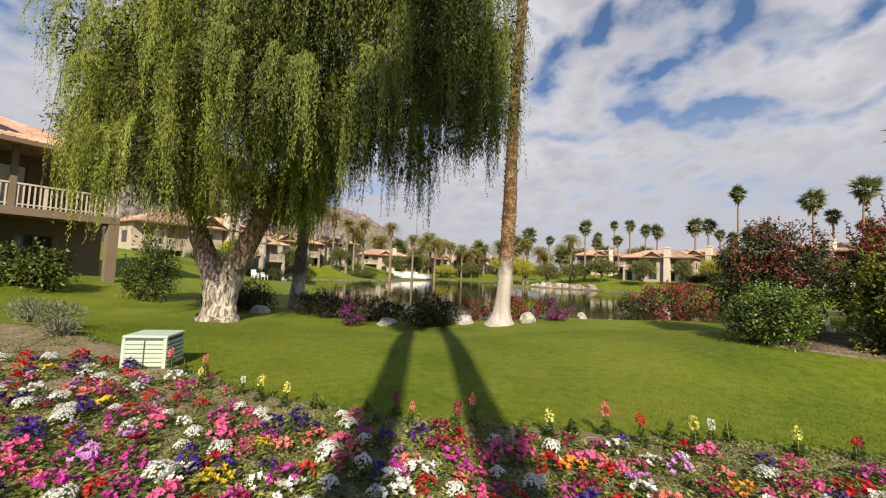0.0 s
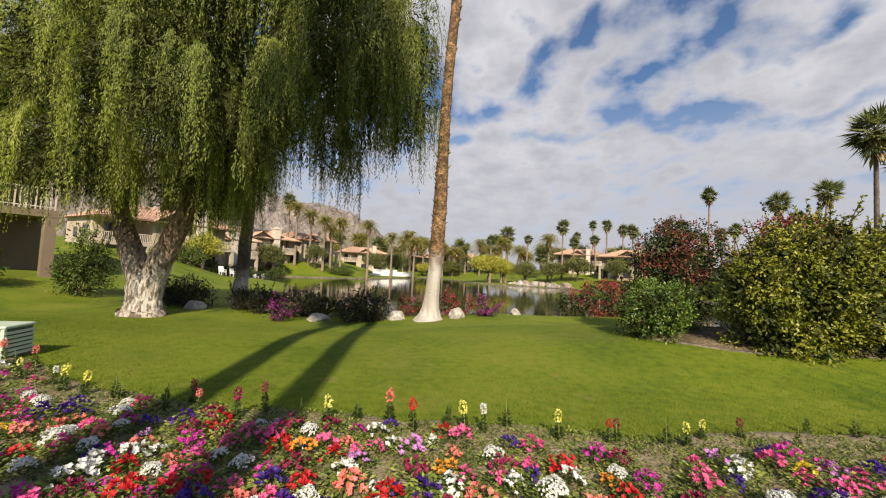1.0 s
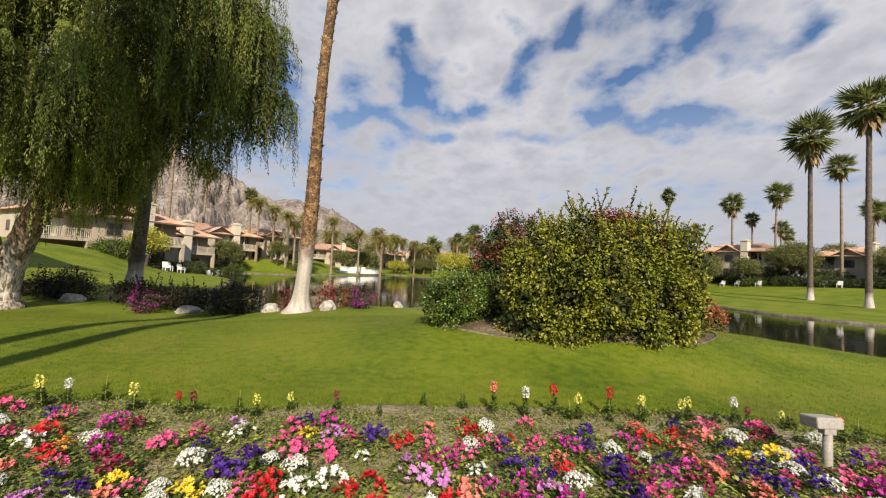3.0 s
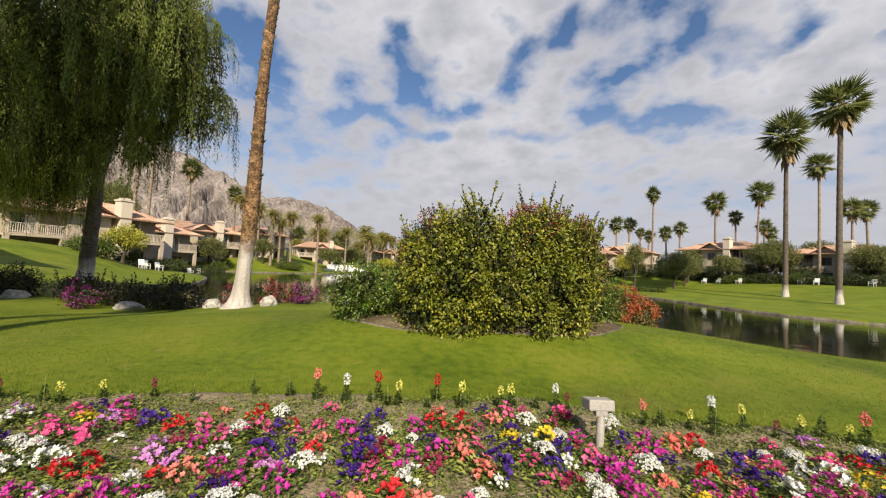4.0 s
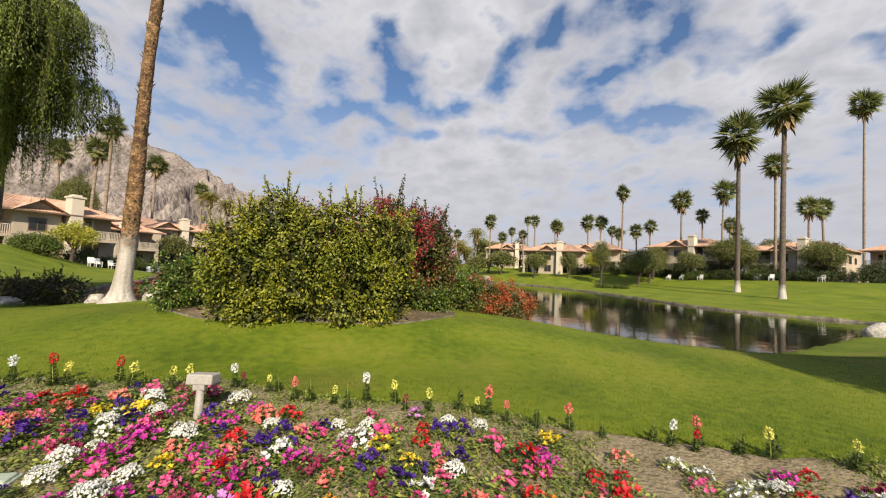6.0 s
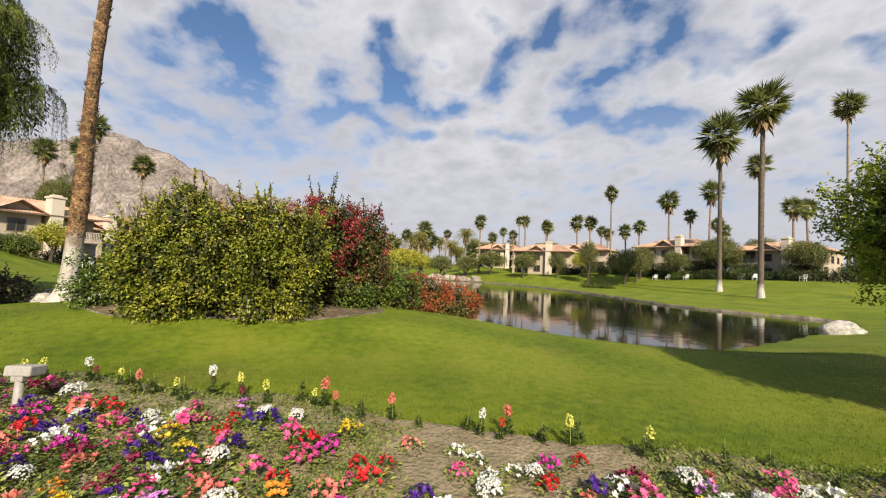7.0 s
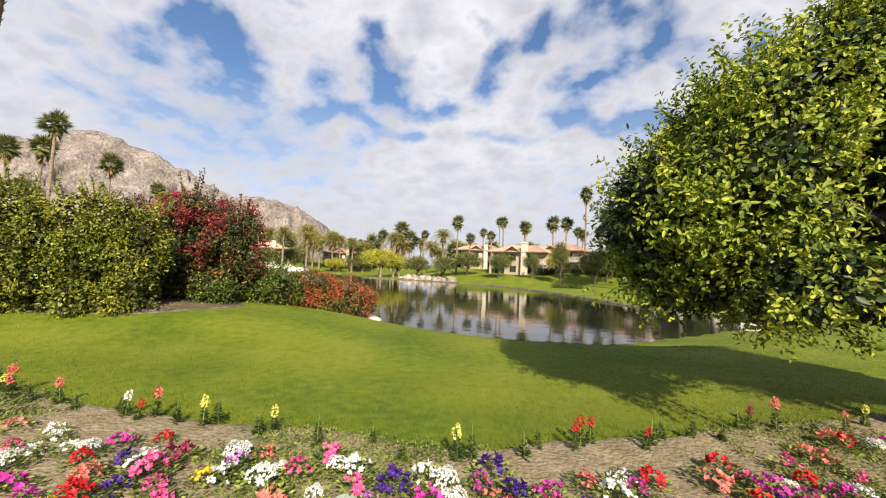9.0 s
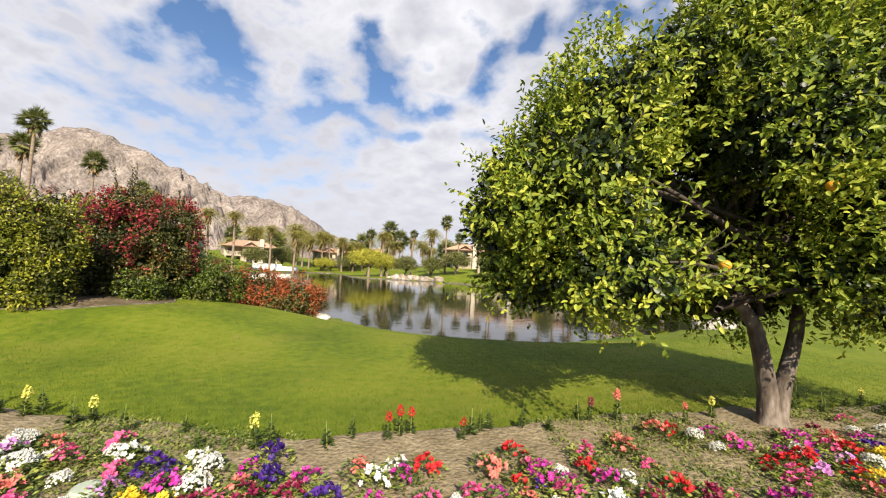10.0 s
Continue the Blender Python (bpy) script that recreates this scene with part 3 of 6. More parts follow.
def build_bed():
    xs, n = np.arange(-30, 34.01, 0.12), 26
    V = []
    rows = [(x, along(BED_FRONT, x) + (along(BED_BACK, x) + 0.05 * math.sin(x * 3.1) + 0.03 * math.sin(x * 7.7) - along(BED_FRONT, x)) * j / (n - 1)) for x in xs for j in range(n)]
    level = iter(ground_z(*np.array(rows).T))
    for x in xs:
        b, f = along(BED_BACK, x) + 0.05 * math.sin(x * 3.1) + 0.03 * math.sin(x * 7.7), along(BED_FRONT, x)
        for j in range(n):
            t = j / (n - 1)
            y = f + (b - f) * t
            e = min(1, (1 - t) * (b - f) / 0.12)
            z = next(level)
            V.append((x, y, z + (0.035 + 0.02 * noise.noise((x * 3, y * 3, 0)) + 0.012 * noise.noise((x * 11, y * 11, 3))) * e - 0.03 * (1 - e)))
    ob = new("flower_bed", np_mesh("flower_bed", V, grid_faces(n, len(xs)), M["soil"], True))
    tagged(ob, "bare sandy brown soil of a flower bed", "soil", kind="structure")
    kerb = []
    for x in xs:
        f = along(BED_FRONT, x)
        kerb += [(x, f + 0.02, -0.05), (x, f + 0.02, 0.06), (x, f - 0.13, 0.055), (x, f - 0.16, 0.03), (x, f - 0.17, -0.1)]
    ob = new("kerb", np_mesh("kerb", kerb, grid_faces(5, len(xs)), M["concrete"]))
    tagged(ob, "pale concrete kerb between road and flower bed", "kerb", kind="structure")


build_bed()


def build_road():
    xs = np.arange(-60, 61, 1.0)
    V = []
    for x in xs:
        f = along(BED_FRONT, x)
        V += [(x, f - 0.168, 0.012), (x, f - 3.2, 0.05), (x, f - 6.4, 0.012)]
    ob = new("road", np_mesh("road", V, grid_faces(3, len(xs)), M["asphalt"], True))
    tagged(ob, "grey asphalt road along the flower bed", "road", kind="structure")


build_road()


def build_hedge_bed():
    """Soil island under the hedge, with a low pale edging on the lawn side."""
    V, E = [], []
    n, m = 90, 8
    for i in range(n):
        a = 2 * math.pi * i / n
        rx, ry = 2.9 + 0.16 * math.sin(3 * a), 1.3 + 0.10 * math.sin(2 * a + 1) + 0.06 * math.sin(5 * a)
        for j in range(m):
            q = j / (m - 1)
            x, y = 8.6 + rx * q * math.cos(a), 7.55 + (ry + 0.25 * math.cos(a)) * q * math.sin(a) + 0.2 * q * math.cos(a)
            V.append((x, y, gz(x, y) + 0.03 * (1 - q ** 6) + 0.006))
        for q, h in ((1.0, -0.02), (1.0, 0.022), (1.01, 0.022), (1.01, -0.02)):
            x, y = 8.6 + rx * q * math.cos(a), 7.55 + (ry + 0.25 * math.cos(a)) * q * math.sin(a) + 0.2 * q * math.cos(a)
            E.append((x, y, gz(x, y) + h))
    F = [(i * m + j, ((i + 1) % n) * m + j, ((i + 1) % n) * m + j + 1, i * m + j + 1) for i in range(n) for j in range(m - 1)]
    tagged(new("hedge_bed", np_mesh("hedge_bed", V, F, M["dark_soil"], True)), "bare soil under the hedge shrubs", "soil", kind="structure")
    G = [(i * 4 + j, ((i + 1) % n) * 4 + j, ((i + 1) % n) * 4 + j + 1, i * 4 + j + 1) for i in range(n) for j in range(3)]
    tagged(new("bed_edging", np_mesh("bed_edging", E, G, M["edging"])), "thin weathered edging strip round the hedge bed", "edging", kind="structure")


build_hedge_bed()

# ---- plants ----


def blob_points(rng, n, centre, radii, shell=0.55):
    d = unit(rng.normal(size=(n, 3)))
    r = (shell + (1 - shell) * rng.random(n) ** 0.6)[:, None]
    return np.asarray(centre) + d * r * np.asarray(radii), d


def leaf_cloud(rng, lumps, per_area, length, width, droop=0.2, fine=False, holes=-1.0, grain=2.0):
    """Leaves over overlapping lumps (centre, radii): outward, jittered, in small tufts."""
    items = []
    for c, r in lumps:
        area = 4 * math.pi * ((r[0] * r[1]) ** 1.6 + (r[0] * r[2]) ** 1.6 + (r[1] * r[2]) ** 1.6) ** (1 / 1.6) / 3 ** (1 / 1.6)
        n = max(8, int(per_area * area / 6))
        p, d = blob_points(rng, n, c, r, 0.72)
        bumpy = np.array([noise.noise((q[0] * 1.6 / max(0.6, min(r)), q[1] * 1.6 / max(0.6, min(r)), q[2] * 1.6 / max(0.6, min(r)))) for q in p])
        p = p + d * (bumpy * 0.42 * min(r))[:, None]
        keep = np.array([noise.noise((q[0] * grain + 9, q[1] * grain, q[2] * grain)) for q in p]) > holes
        p, d = p[keep], d[keep]
        p, d = np.repeat(p, 6, 0), np.repeat(d, 6, 0)
        p = p + rng.normal(size=p.shape) * length * 0.8
        v = d * 0.7 + rng.normal(size=p.shape) * 0.6 - np.array([0, 0, droop])
        nn = d + rng.normal(size=p.shape) * 0.58
        items.append(leaf_arrays(p, v, nn, length * rng.uniform(0.6, 1.25, len(p)), width * rng.uniform(0.7, 1.2, len(p)), fine=fine))
    return cat_arrays(items)


def shrub(name, label, x, y, lumps, leaf, mat, per_area=160, stems=5, seed=1, group="", extra=None, category="shrub", sprays=0, spray=0.5):
    """Stems and a leafy crown of overlapping lumps in local metres; extra: (material, share of lumps' surface, label) for bracts."""
    rng = np.random.default_rng(seed)
    z = gz(x, y)
    ob = thing(name, label, category, group, m=pose(x, y, z))
    pieces = []
    for i in range(stems):
        a = 2 * math.pi * i / stems + rng.uniform(-0.3, 0.3)
        c, r = lumps[i % len(lumps)]
        pieces.append(tube([(0.12 * math.cos(a) + c[0] * 0.35, 0.12 * math.sin(a) + c[1] * 0.35, -0.05), (c[0] * 0.7, c[1] * 0.7, c[2] * 0.5), (c[0] + 0.3 * r[0] * math.cos(a), c[1] + 0.3 * r[1] * math.sin(a), c[2] + 0.2 * r[2])], [0.035, 0.025, 0.01], 6))
    spr = []
    for i in range(sprays):
        c, r = lumps[rng.integers(len(lumps))]
        a, h = rng.uniform(0, 6.28), rng.uniform(0.12, spray)
        b = np.array(c) + np.array([math.cos(a) * r[0] * 0.6, math.sin(a) * r[1] * 0.6, r[2] * 0.75])
        tip = b + np.array([math.cos(a) * 0.15, math.sin(a) * 0.15, h])
        pieces.append(tube([b, (b + tip) / 2, tip], [0.012, 0.008, 0.003], 4))
        k = int(h * 60)
        t = rng.random(k)[:, None]
        p = b * (1 - t) + tip * t
        v = rng.normal(size=(k, 3)) * 0.8 + np.array([0, 0, 0.7])
        spr.append(leaf_arrays(p, v, rng.normal(size=(k, 3)), leaf[0] * rng.uniform(0.7, 1.1, k), leaf[1]))
    for piece in pieces:
        part("stem", quads_mesh("stem", *piece, M["dark_bark"]), None, ob)
    V, F = leaf_cloud(rng, lumps, per_area, *leaf, holes=-0.09, grain=2.3)
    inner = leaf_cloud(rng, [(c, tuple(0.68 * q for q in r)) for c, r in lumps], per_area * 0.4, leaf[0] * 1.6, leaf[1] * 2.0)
    # dark inner leaves: the shrub's inside shade is put into their colour
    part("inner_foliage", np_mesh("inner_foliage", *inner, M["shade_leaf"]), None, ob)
    V, F = cat_arrays([(V, F)] + spr)
    part("foliage", np_mesh("foliage", V, F, mat), None, ob)
    if extra:
        emat, lumps2, dens, elabel, ehole = extra
        V, F = leaf_cloud(rng, lumps2, dens * 1.7, leaf[0] * 0.85, leaf[1] * 1.2, holes=ehole, grain=1.8)
        part("blossoms", np_mesh("blossoms", V, F, emat), None, ob, elabel)
    return ob


# the hedge island
def hedge_lumps(hw, hd, h, seed, cols=4):
    """Overlapping lumps that fill an upright, flat-topped clump."""
    rng = random.Random(seed)
    out = []
    for i in range(cols):
        x = -hw + 2 * hw * i / (cols - 1)
        lift = rng.uniform(0.84, 1.16) - 0.1 * abs(2 * i / (cols - 1) - 1)
        for k, z in enumerate((0.2, 0.5, 0.8)):
            s = (0.86, 1.0, 0.86)[k] - 0.1 * abs(2 * i / (cols - 1) - 1)
            z *= lift
            out.append(((x * 0.8 + rng.uniform(-0.12, 0.12), rng.uniform(-0.15, 0.15), h * z + rng.uniform(-0.16, 0.12)), (hw * 0.42 * s * rng.uniform(0.85, 1.2) + 0.1, hd * s * rng.uniform(0.7, 1.1), h * 0.26)))
    return out


HEDGE = (0.068, 0.036)
shrub("hedge_shrub", "tall dense yellow-green glossy shrub on the lawn", 7.85, 6.5, hedge_lumps(0.9, 0.68, 2.12, 1, 5), HEDGE, M["hedge"], 680, 6, 11, sprays=130, spray=0.45)
shrub("hedge_shrub", "broad yellow-green shrub with pale new growth beside its twin", 9.65, 6.6, hedge_lumps(0.64, 0.6, 2.02, 2), HEDGE, M["hedge"], 680, 6, 12, sprays=90, spray=0.42)
shrub("clipped_shrub", "low rounded dark green clipped shrub on the lawn", 6.1, 7.75, [((-0.2, -0.3, 0.42), (0.62, 0.62, 0.6)), ((0.2, 0.15, 0.44), (0.62, 0.62, 0.6)), ((0.6, 0.6, 0.42), (0.62, 0.62, 0.58)), ((-0.35, -0.1, 0.36), (0.45, 0.5, 0.5))], (0.055, 0.032), M["clipped_leaf"], 780, 5, 13)
shrub("bougainvillea", "large bougainvillea with crimson bracts beside the hedge", 10.15, 8.85, hedge_lumps(1.0, 0.95, 2.4, 3) + [((-0.5, -0.75, 0.55), (0.65, 0.6, 0.65)), ((0.2, -0.6, 0.5), (0.6, 0.5, 0.55))], (0.065, 0.045), M["boug_leaf"], 560, 6, 14, extra=(M["boug_red"], [((0.3, -0.1, 1.35), (1.0, 1.0, 0.85)), ((0.45, 0.1, 0.75), (0.85, 0.9, 0.6)), ((-0.2, 0.0, 2.1), (1.0, 0.85, 0.55)), ((0.45, 0.2, 1.9), (0.85, 0.85, 0.55)), ((-0.6, -0.2, 1.5), (0.55, 0.8, 0.85))], 400, "crimson bracts", 0.06), sprays=80, spray=0.7)
shrub("bougainvillea", "bougainvillea with rusty red bracts at the back of the hedge", 7.75, 9.7, [((0, 0, 1.0), (1.2, 0.9, 1.15)), ((0.1, 0, 1.9), (0.95, 0.8, 0.8)), ((-0.6, 0, 0.9), (0.75, 0.8, 0.9)), ((-0.55, 0, 1.75), (0.6, 0.7, 0.6))], (0.065, 0.045), M["dark_leaf"], 400, 5, 15, extra=(M["boug_rust"], [((0.0, -0.1, 1.95), (1.1, 0.9, 0.8)), ((-0.5, -0.1, 1.4), (0.85, 0.8, 0.8))], 210, "rusty red bracts", 0.0), sprays=12)
shrub("green_shrub", "small leafy green shrub at the hedge's foot", 10.85, 7.95, [((0, 0, 0.3), (0.42, 0.42, 0.42)), ((0.25, 0.1, 0.24), (0.32, 0.36, 0.34))], (0.06, 0.038), M["box_leaf"], 800, 4, 16)
shrub("green_shrub", "rounded mid-green shrub beside orange bougainvillea", 11.4, 9.4, [((0, 0, 0.5), (0.72, 0.62, 0.68)), ((0.5, 0.1, 0.45), (0.6, 0.6, 0.6)), ((-0.45, 0, 0.35), (0.48, 0.5, 0.5)), ((0.1, -0.3, 0.2), (0.7, 0.5, 0.4))], (0.06, 0.038), M["box_leaf"], 800, 4, 17)
shrub("orange_bougainvillea", "low spreading bougainvillea covered in orange-red bracts", 12.8, 10.9, [((-0.95, -0.7, 0.42), (0.75, 0.7, 0.62)), ((-0.3, -0.3, 0.45), (0.8, 0.75, 0.66)), ((0.4, 0.1, 0.38), (0.8, 0.75, 0.6)), ((0.95, 0.4, 0.28), (0.68, 0.68, 0.52)), ((0.1, -0.5, 0.1), (1.0, 0.55, 0.42))], (0.058, 0.042), M["boug_leaf"], 620, 4, 18, extra=(M["boug_orange"], [((-0.8, -0.7, 0.5), (0.75, 0.72, 0.6)), ((-0.2, -0.3, 0.54), (0.85, 0.8, 0.66)), ((0.45, 0.05, 0.48), (0.82, 0.78, 0.6)), ((0.98, 0.38, 0.36), (0.7, 0.7, 0.55))], 430, "orange-red bracts", -0.05))
shrub("green_shrub", "tall loose olive-green shrub by a villa patio", -13.0, 15.0, [((0, 0, 0.7), (1.0, 0.8, 0.9)), ((0.2, 0, 1.5), (0.75, 0.7, 0.8)), ((-0.5, 0.1, 0.8), (0.7, 0.7, 0.8)), ((0.0, 0, 2.1), (0.45, 0.45, 0.5))], (0.10, 0.04), M["box_leaf"], 300, 5, 20, sprays=30)
shrub("red_bougainvillea", "low hedge of crimson bougainvillea by the water", 8.0, 15.4, [((0, 0, 0.6), (1.2, 0.7, 0.75)), ((1.0, 0, 0.75), (1.0, 0.7, 0.85)), ((-1.0, 0.1, 0.4), (0.85, 0.7, 0.6))], (0.075, 0.05), M["dark_leaf"], 240, 4, 19, extra=(M["boug_red"], [((0, -0.05, 0.65), (1.3, 0.75, 0.78)), ((1.0, 0, 0.8), (1.05, 0.7, 0.85))], 200, "crimson bracts", 0.0))

# shrubs at the foot of the trees by the water
for i, (x, y, w, h) in enumerate([(-8.6, 14.6, 1.15, 0.95), (-5.6, 14.4, 1.0, 0.7), (-4.4, 13.6, 1.0, 0.6), (-2.9, 13.3, 1.05, 0.65), (-0.85, 12.3, 0.8, 0.85), (-9.9, 15.4, 1.1, 0.55)]):
    shrub("dark_shrub", "dark maroon-leaved shrub in tree shade by the water", x, y, [((0, 0, h * 0.55), (w, 0.7, h * 0.6)), ((w * 0.5, 0.1, h * 0.45), (w * 0.55, 0.6, h * 0.5)), ((-w * 0.5, 0, h * 0.45), (w * 0.55, 0.6, h * 0.5))], (0.08, 0.04), M["maroon_leaf"], 340, 5, 30 + i, "shrubs by the water", sprays=10)
for i, (x, y, w, mk, lab) in enumerate([(-3.4, 11.9, 0.42, "boug_magenta", "magenta"), (0.55, 13.4, 0.6, "boug_red", "crimson"), (2.1, 13.1, 0.8, "boug_red", "crimson"), (3.15, 12.6, 0.42, "boug_magenta", "magenta")]):
    shrub("flowering_shrub", "low shrub with " + lab + " bracts by the palm", x, y, [((0, 0, 0.34), (w, 0.5, 0.42))], (0.065, 0.047), M["dark_leaf"], 160, 3, 40 + i, "flowering shrubs by the water", extra=(M[mk], [((0, -0.04, 0.4), (w * 1.03, 0.5, 0.42))], 200, lab + " bracts", 0.0))


def strand_curtain(rng, clumps, tassels, length, strands=6, step=0.06):
    """Hanging tassels of fine leafy strands around dome-shaped clumps (centre, radius)."""
    P, outs = [], []
    twigs = []
    for c, r in clumps:
        for s in range(tassels):
            a, q = rng.uniform(0, 2 * math.pi), math.sqrt(rng.random())
            out = np.array([math.cos(a), math.sin(a), 0])
            start = np.array(c) + out * r * q * 0.75 + np.array([0, 0, r * 0.55 * math.sqrt(max(0, 1 - q * q)) + rng.uniform(-0.1, 0.1)])
            L0 = length * rng.uniform(0.5, 1.15)
            reach0 = r * 0.26 * rng.uniform(0.3, 1.2)
            for w in range(strands):
                L = L0 * rng.uniform(0.6, 1.05)
                k = max(4, int(L / step))
                t = np.linspace(0, 1, k)[:, None]
                sway = np.array([rng.normal(), rng.normal(), 0]) * 0.05
                off = np.array([rng.normal(), rng.normal(), 0.5 * rng.normal()]) * 0.10
                p = start + off * (0.4 + 0.6 * t) + out * reach0 * (1 - (1 - t) ** 2.2) + np.array([0, 0, 1.0]) * (0.16 * np.sin(t * 2.4) - L * t ** 1.35) + sway * np.sin(t * 5 + a)
                P.append(p)
                outs.append(np.repeat(out[None] + np.array([[0, 0, 0.35]]), k, 0))
                if w == 0:
                    twigs.append(p[:: max(1, k // 4)])
    pos = np.repeat(np.concatenate(P), 2, 0)
    n = len(pos)
    d = rng.normal(size=(n, 3)) * np.array([0.34, 0.34, 0.2]) + np.array([0, 0, -1.0])
    face = np.repeat(np.concatenate(outs), 2, 0) + rng.normal(size=(n, 3)) * 0.45
    fine = leaf_arrays(pos + rng.normal(size=(n, 3)) * 0.018, d, face, rng.uniform(0.06, 0.125, n), rng.uniform(0.016, 0.027, n), 0.1)
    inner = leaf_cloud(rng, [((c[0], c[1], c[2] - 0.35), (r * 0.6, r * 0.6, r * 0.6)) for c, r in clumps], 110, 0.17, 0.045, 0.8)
    return fine, inner, twigs


def limb(a, b, r0, r1, bend, rng, n=6, sides=9):
    a, b = Vector(a), Vector(b)
    pts, rad = [], []
    for i in range(n + 1):
        t = i / n
        p = a.lerp(b, t) + Vector(bend) * math.sin(math.pi * t)
        if 0 < i < n:
            p += Vector((rng.normal(), rng.normal(), rng.normal())) * r0 * 0.12
        pts.append(p)
        rad.append(r0 + (r1 - r0) * t)
    return tube(pts, rad, sides, 0.07, random.Random(int(abs(b.x) * 977 + abs(b.z) * 31)))


def pepper_tree(label, x, y, trunk_mat, stems, clumps, strands, length, seed, leaf_mat):
    rng = np.random.default_rng(seed)
    ob = thing("weeping_pepper_tree", label, "tree", "weeping trees by the lake", m=pose(x, y, gz(x, y) - 0.03))
    pieces = []
    for pts, rad in stems:
        fine_p, fine_r = [], []
        for i in range(len(pts) - 1):
            for k in range(5):
                t = k / 5
                fine_p.append(Vector(pts[i]).lerp(Vector(pts[i + 1]), t) + Vector((rng.normal(), rng.normal(), 0)) * rad[i] * 0.03)
                fine_r.append((rad[i] * (1 - t) + rad[i + 1] * t) * rng.uniform(0.96, 1.04))
        fine_p.append(Vector(pts[-1])), fine_r.append(rad[-1])
        V, F = tube(fine_p, fine_r, 30)
        for q, c in enumerate(fine_p):
            for k in range(30):
                g = V[q * 30 + k] - c
                n = g.normalized() if g.length else g
                V[q * 30 + k] = c + g * (1 + 0.13 * noise.noise((n.x * 1.7, n.y * 1.7, c.z * 0.5 + seed)) + 0.07 * noise.noise((n.x * 5, n.y * 5, c.z * 0.9)))
        pieces.append((V, F))
    part("trunk", quads_mesh("trunk", *join(pieces), trunk_mat), None, ob)
    tips = [Vector(s[0][-1]) for s in stems if len(s[0]) > 2] or [Vector(stems[0][0][-1])]
    br = []
    for c, r in clumps:
        c = Vector(c)
        src = min(tips, key=lambda q: (q - c).length)
        br.append(limb(src, c + Vector((0, 0, r * 0.3)), 0.065, 0.015, (rng.uniform(-0.3, 0.3), rng.uniform(-0.3, 0.3), rng.uniform(0.3, 0.9)), rng))
    for piece in br:
        part("limb", quads_mesh("limb", *piece, M["dark_bark"]), None, ob)
    fine, inner, twigs = strand_curtain(rng, clumps, strands, length)
    part("foliage", np_mesh("foliage", *fine, leaf_mat), None, ob)
    # inside shade of the crown, as leaves coloured almost black
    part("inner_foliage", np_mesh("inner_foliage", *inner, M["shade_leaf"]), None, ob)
    tw = [tube(t, [0.006] * len(t), 3, cap=False) for t in twigs]
    tagged(part("branchwork", quads_mesh("branchwork", *join(tw), M["dark_bark"]), None, ob), kind="stuff")
    return ob


def crown_clumps(seed, n, centre, radii, low, rmin=0.9, rmax=1.5, slope=0.0, gap=0.3):
    rng = np.random.default_rng(seed)
    out = []
    while len(out) < n:
        d = rng.normal(size=3)
        d /= np.linalg.norm(d)
        q = rng.uniform(0.7, 1.0)
        p = np.array(centre) + d * q * np.array(radii)
        if p[2] > low + slope * max(0.0, p[0]) and all((p[0] - c[0]) ** 2 + (p[1] - c[1]) ** 2 + (p[2] - c[2]) ** 2 > gap for c, r in out):
            out.append((tuple(p), rng.uniform(rmin, rmax)))
    return out


def thick(stems, k):
    return [([tuple(q * k for q in p) for p in pts], [r * k for r in rad]) for pts, rad in stems]


pepper_tree("huge weeping pepper tree with a forked pale trunk", -7.7, 11.6, M["plate_bark"], thick([
    ([(0, 0, -0.1), (0.0, 0, 0.12), (0.0, 0, 0.4), (-0.08, 0, 0.95), (-0.32, 0, 1.5), (-0.68, 0.1, 2.1), (-1.0, 0.2, 2.8), (-1.2, 0.2, 3.8), (-1.5, 0.3, 5.0)], [0.60, 0.45, 0.37, 0.33, 0.30, 0.25, 0.21, 0.17, 0.12]),
    ([(0.03, 0, -0.1), (0.03, 0, 0.12), (0.06, 0, 0.4), (0.16, 0, 0.95), (0.40, 0, 1.5), (0.80, -0.1, 2.2), (1.2, -0.2, 2.95), (1.5, -0.1, 3.8), (2.0, 0.0, 5.0)], [0.58, 0.44, 0.37, 0.33, 0.30, 0.26, 0.22, 0.18, 0.12]),
], 1.18), crown_clumps(5, 44, (-0.2, -0.5, 7.0), (3.9, 3.3, 3.9), 4.4, 0.9, 1.5, gap=1.3), 19, 2.6, 51, M["willow"])
# second tree: its shade is put into the leaf and bark colours
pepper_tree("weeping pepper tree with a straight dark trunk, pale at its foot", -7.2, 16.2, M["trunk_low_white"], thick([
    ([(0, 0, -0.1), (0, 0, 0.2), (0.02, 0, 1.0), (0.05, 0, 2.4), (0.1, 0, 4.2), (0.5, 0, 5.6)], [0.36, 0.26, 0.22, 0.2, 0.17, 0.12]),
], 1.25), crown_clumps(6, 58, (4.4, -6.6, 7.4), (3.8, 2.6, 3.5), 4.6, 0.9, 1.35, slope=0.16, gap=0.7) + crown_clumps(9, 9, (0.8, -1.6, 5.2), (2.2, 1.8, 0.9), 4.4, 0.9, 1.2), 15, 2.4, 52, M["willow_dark"])


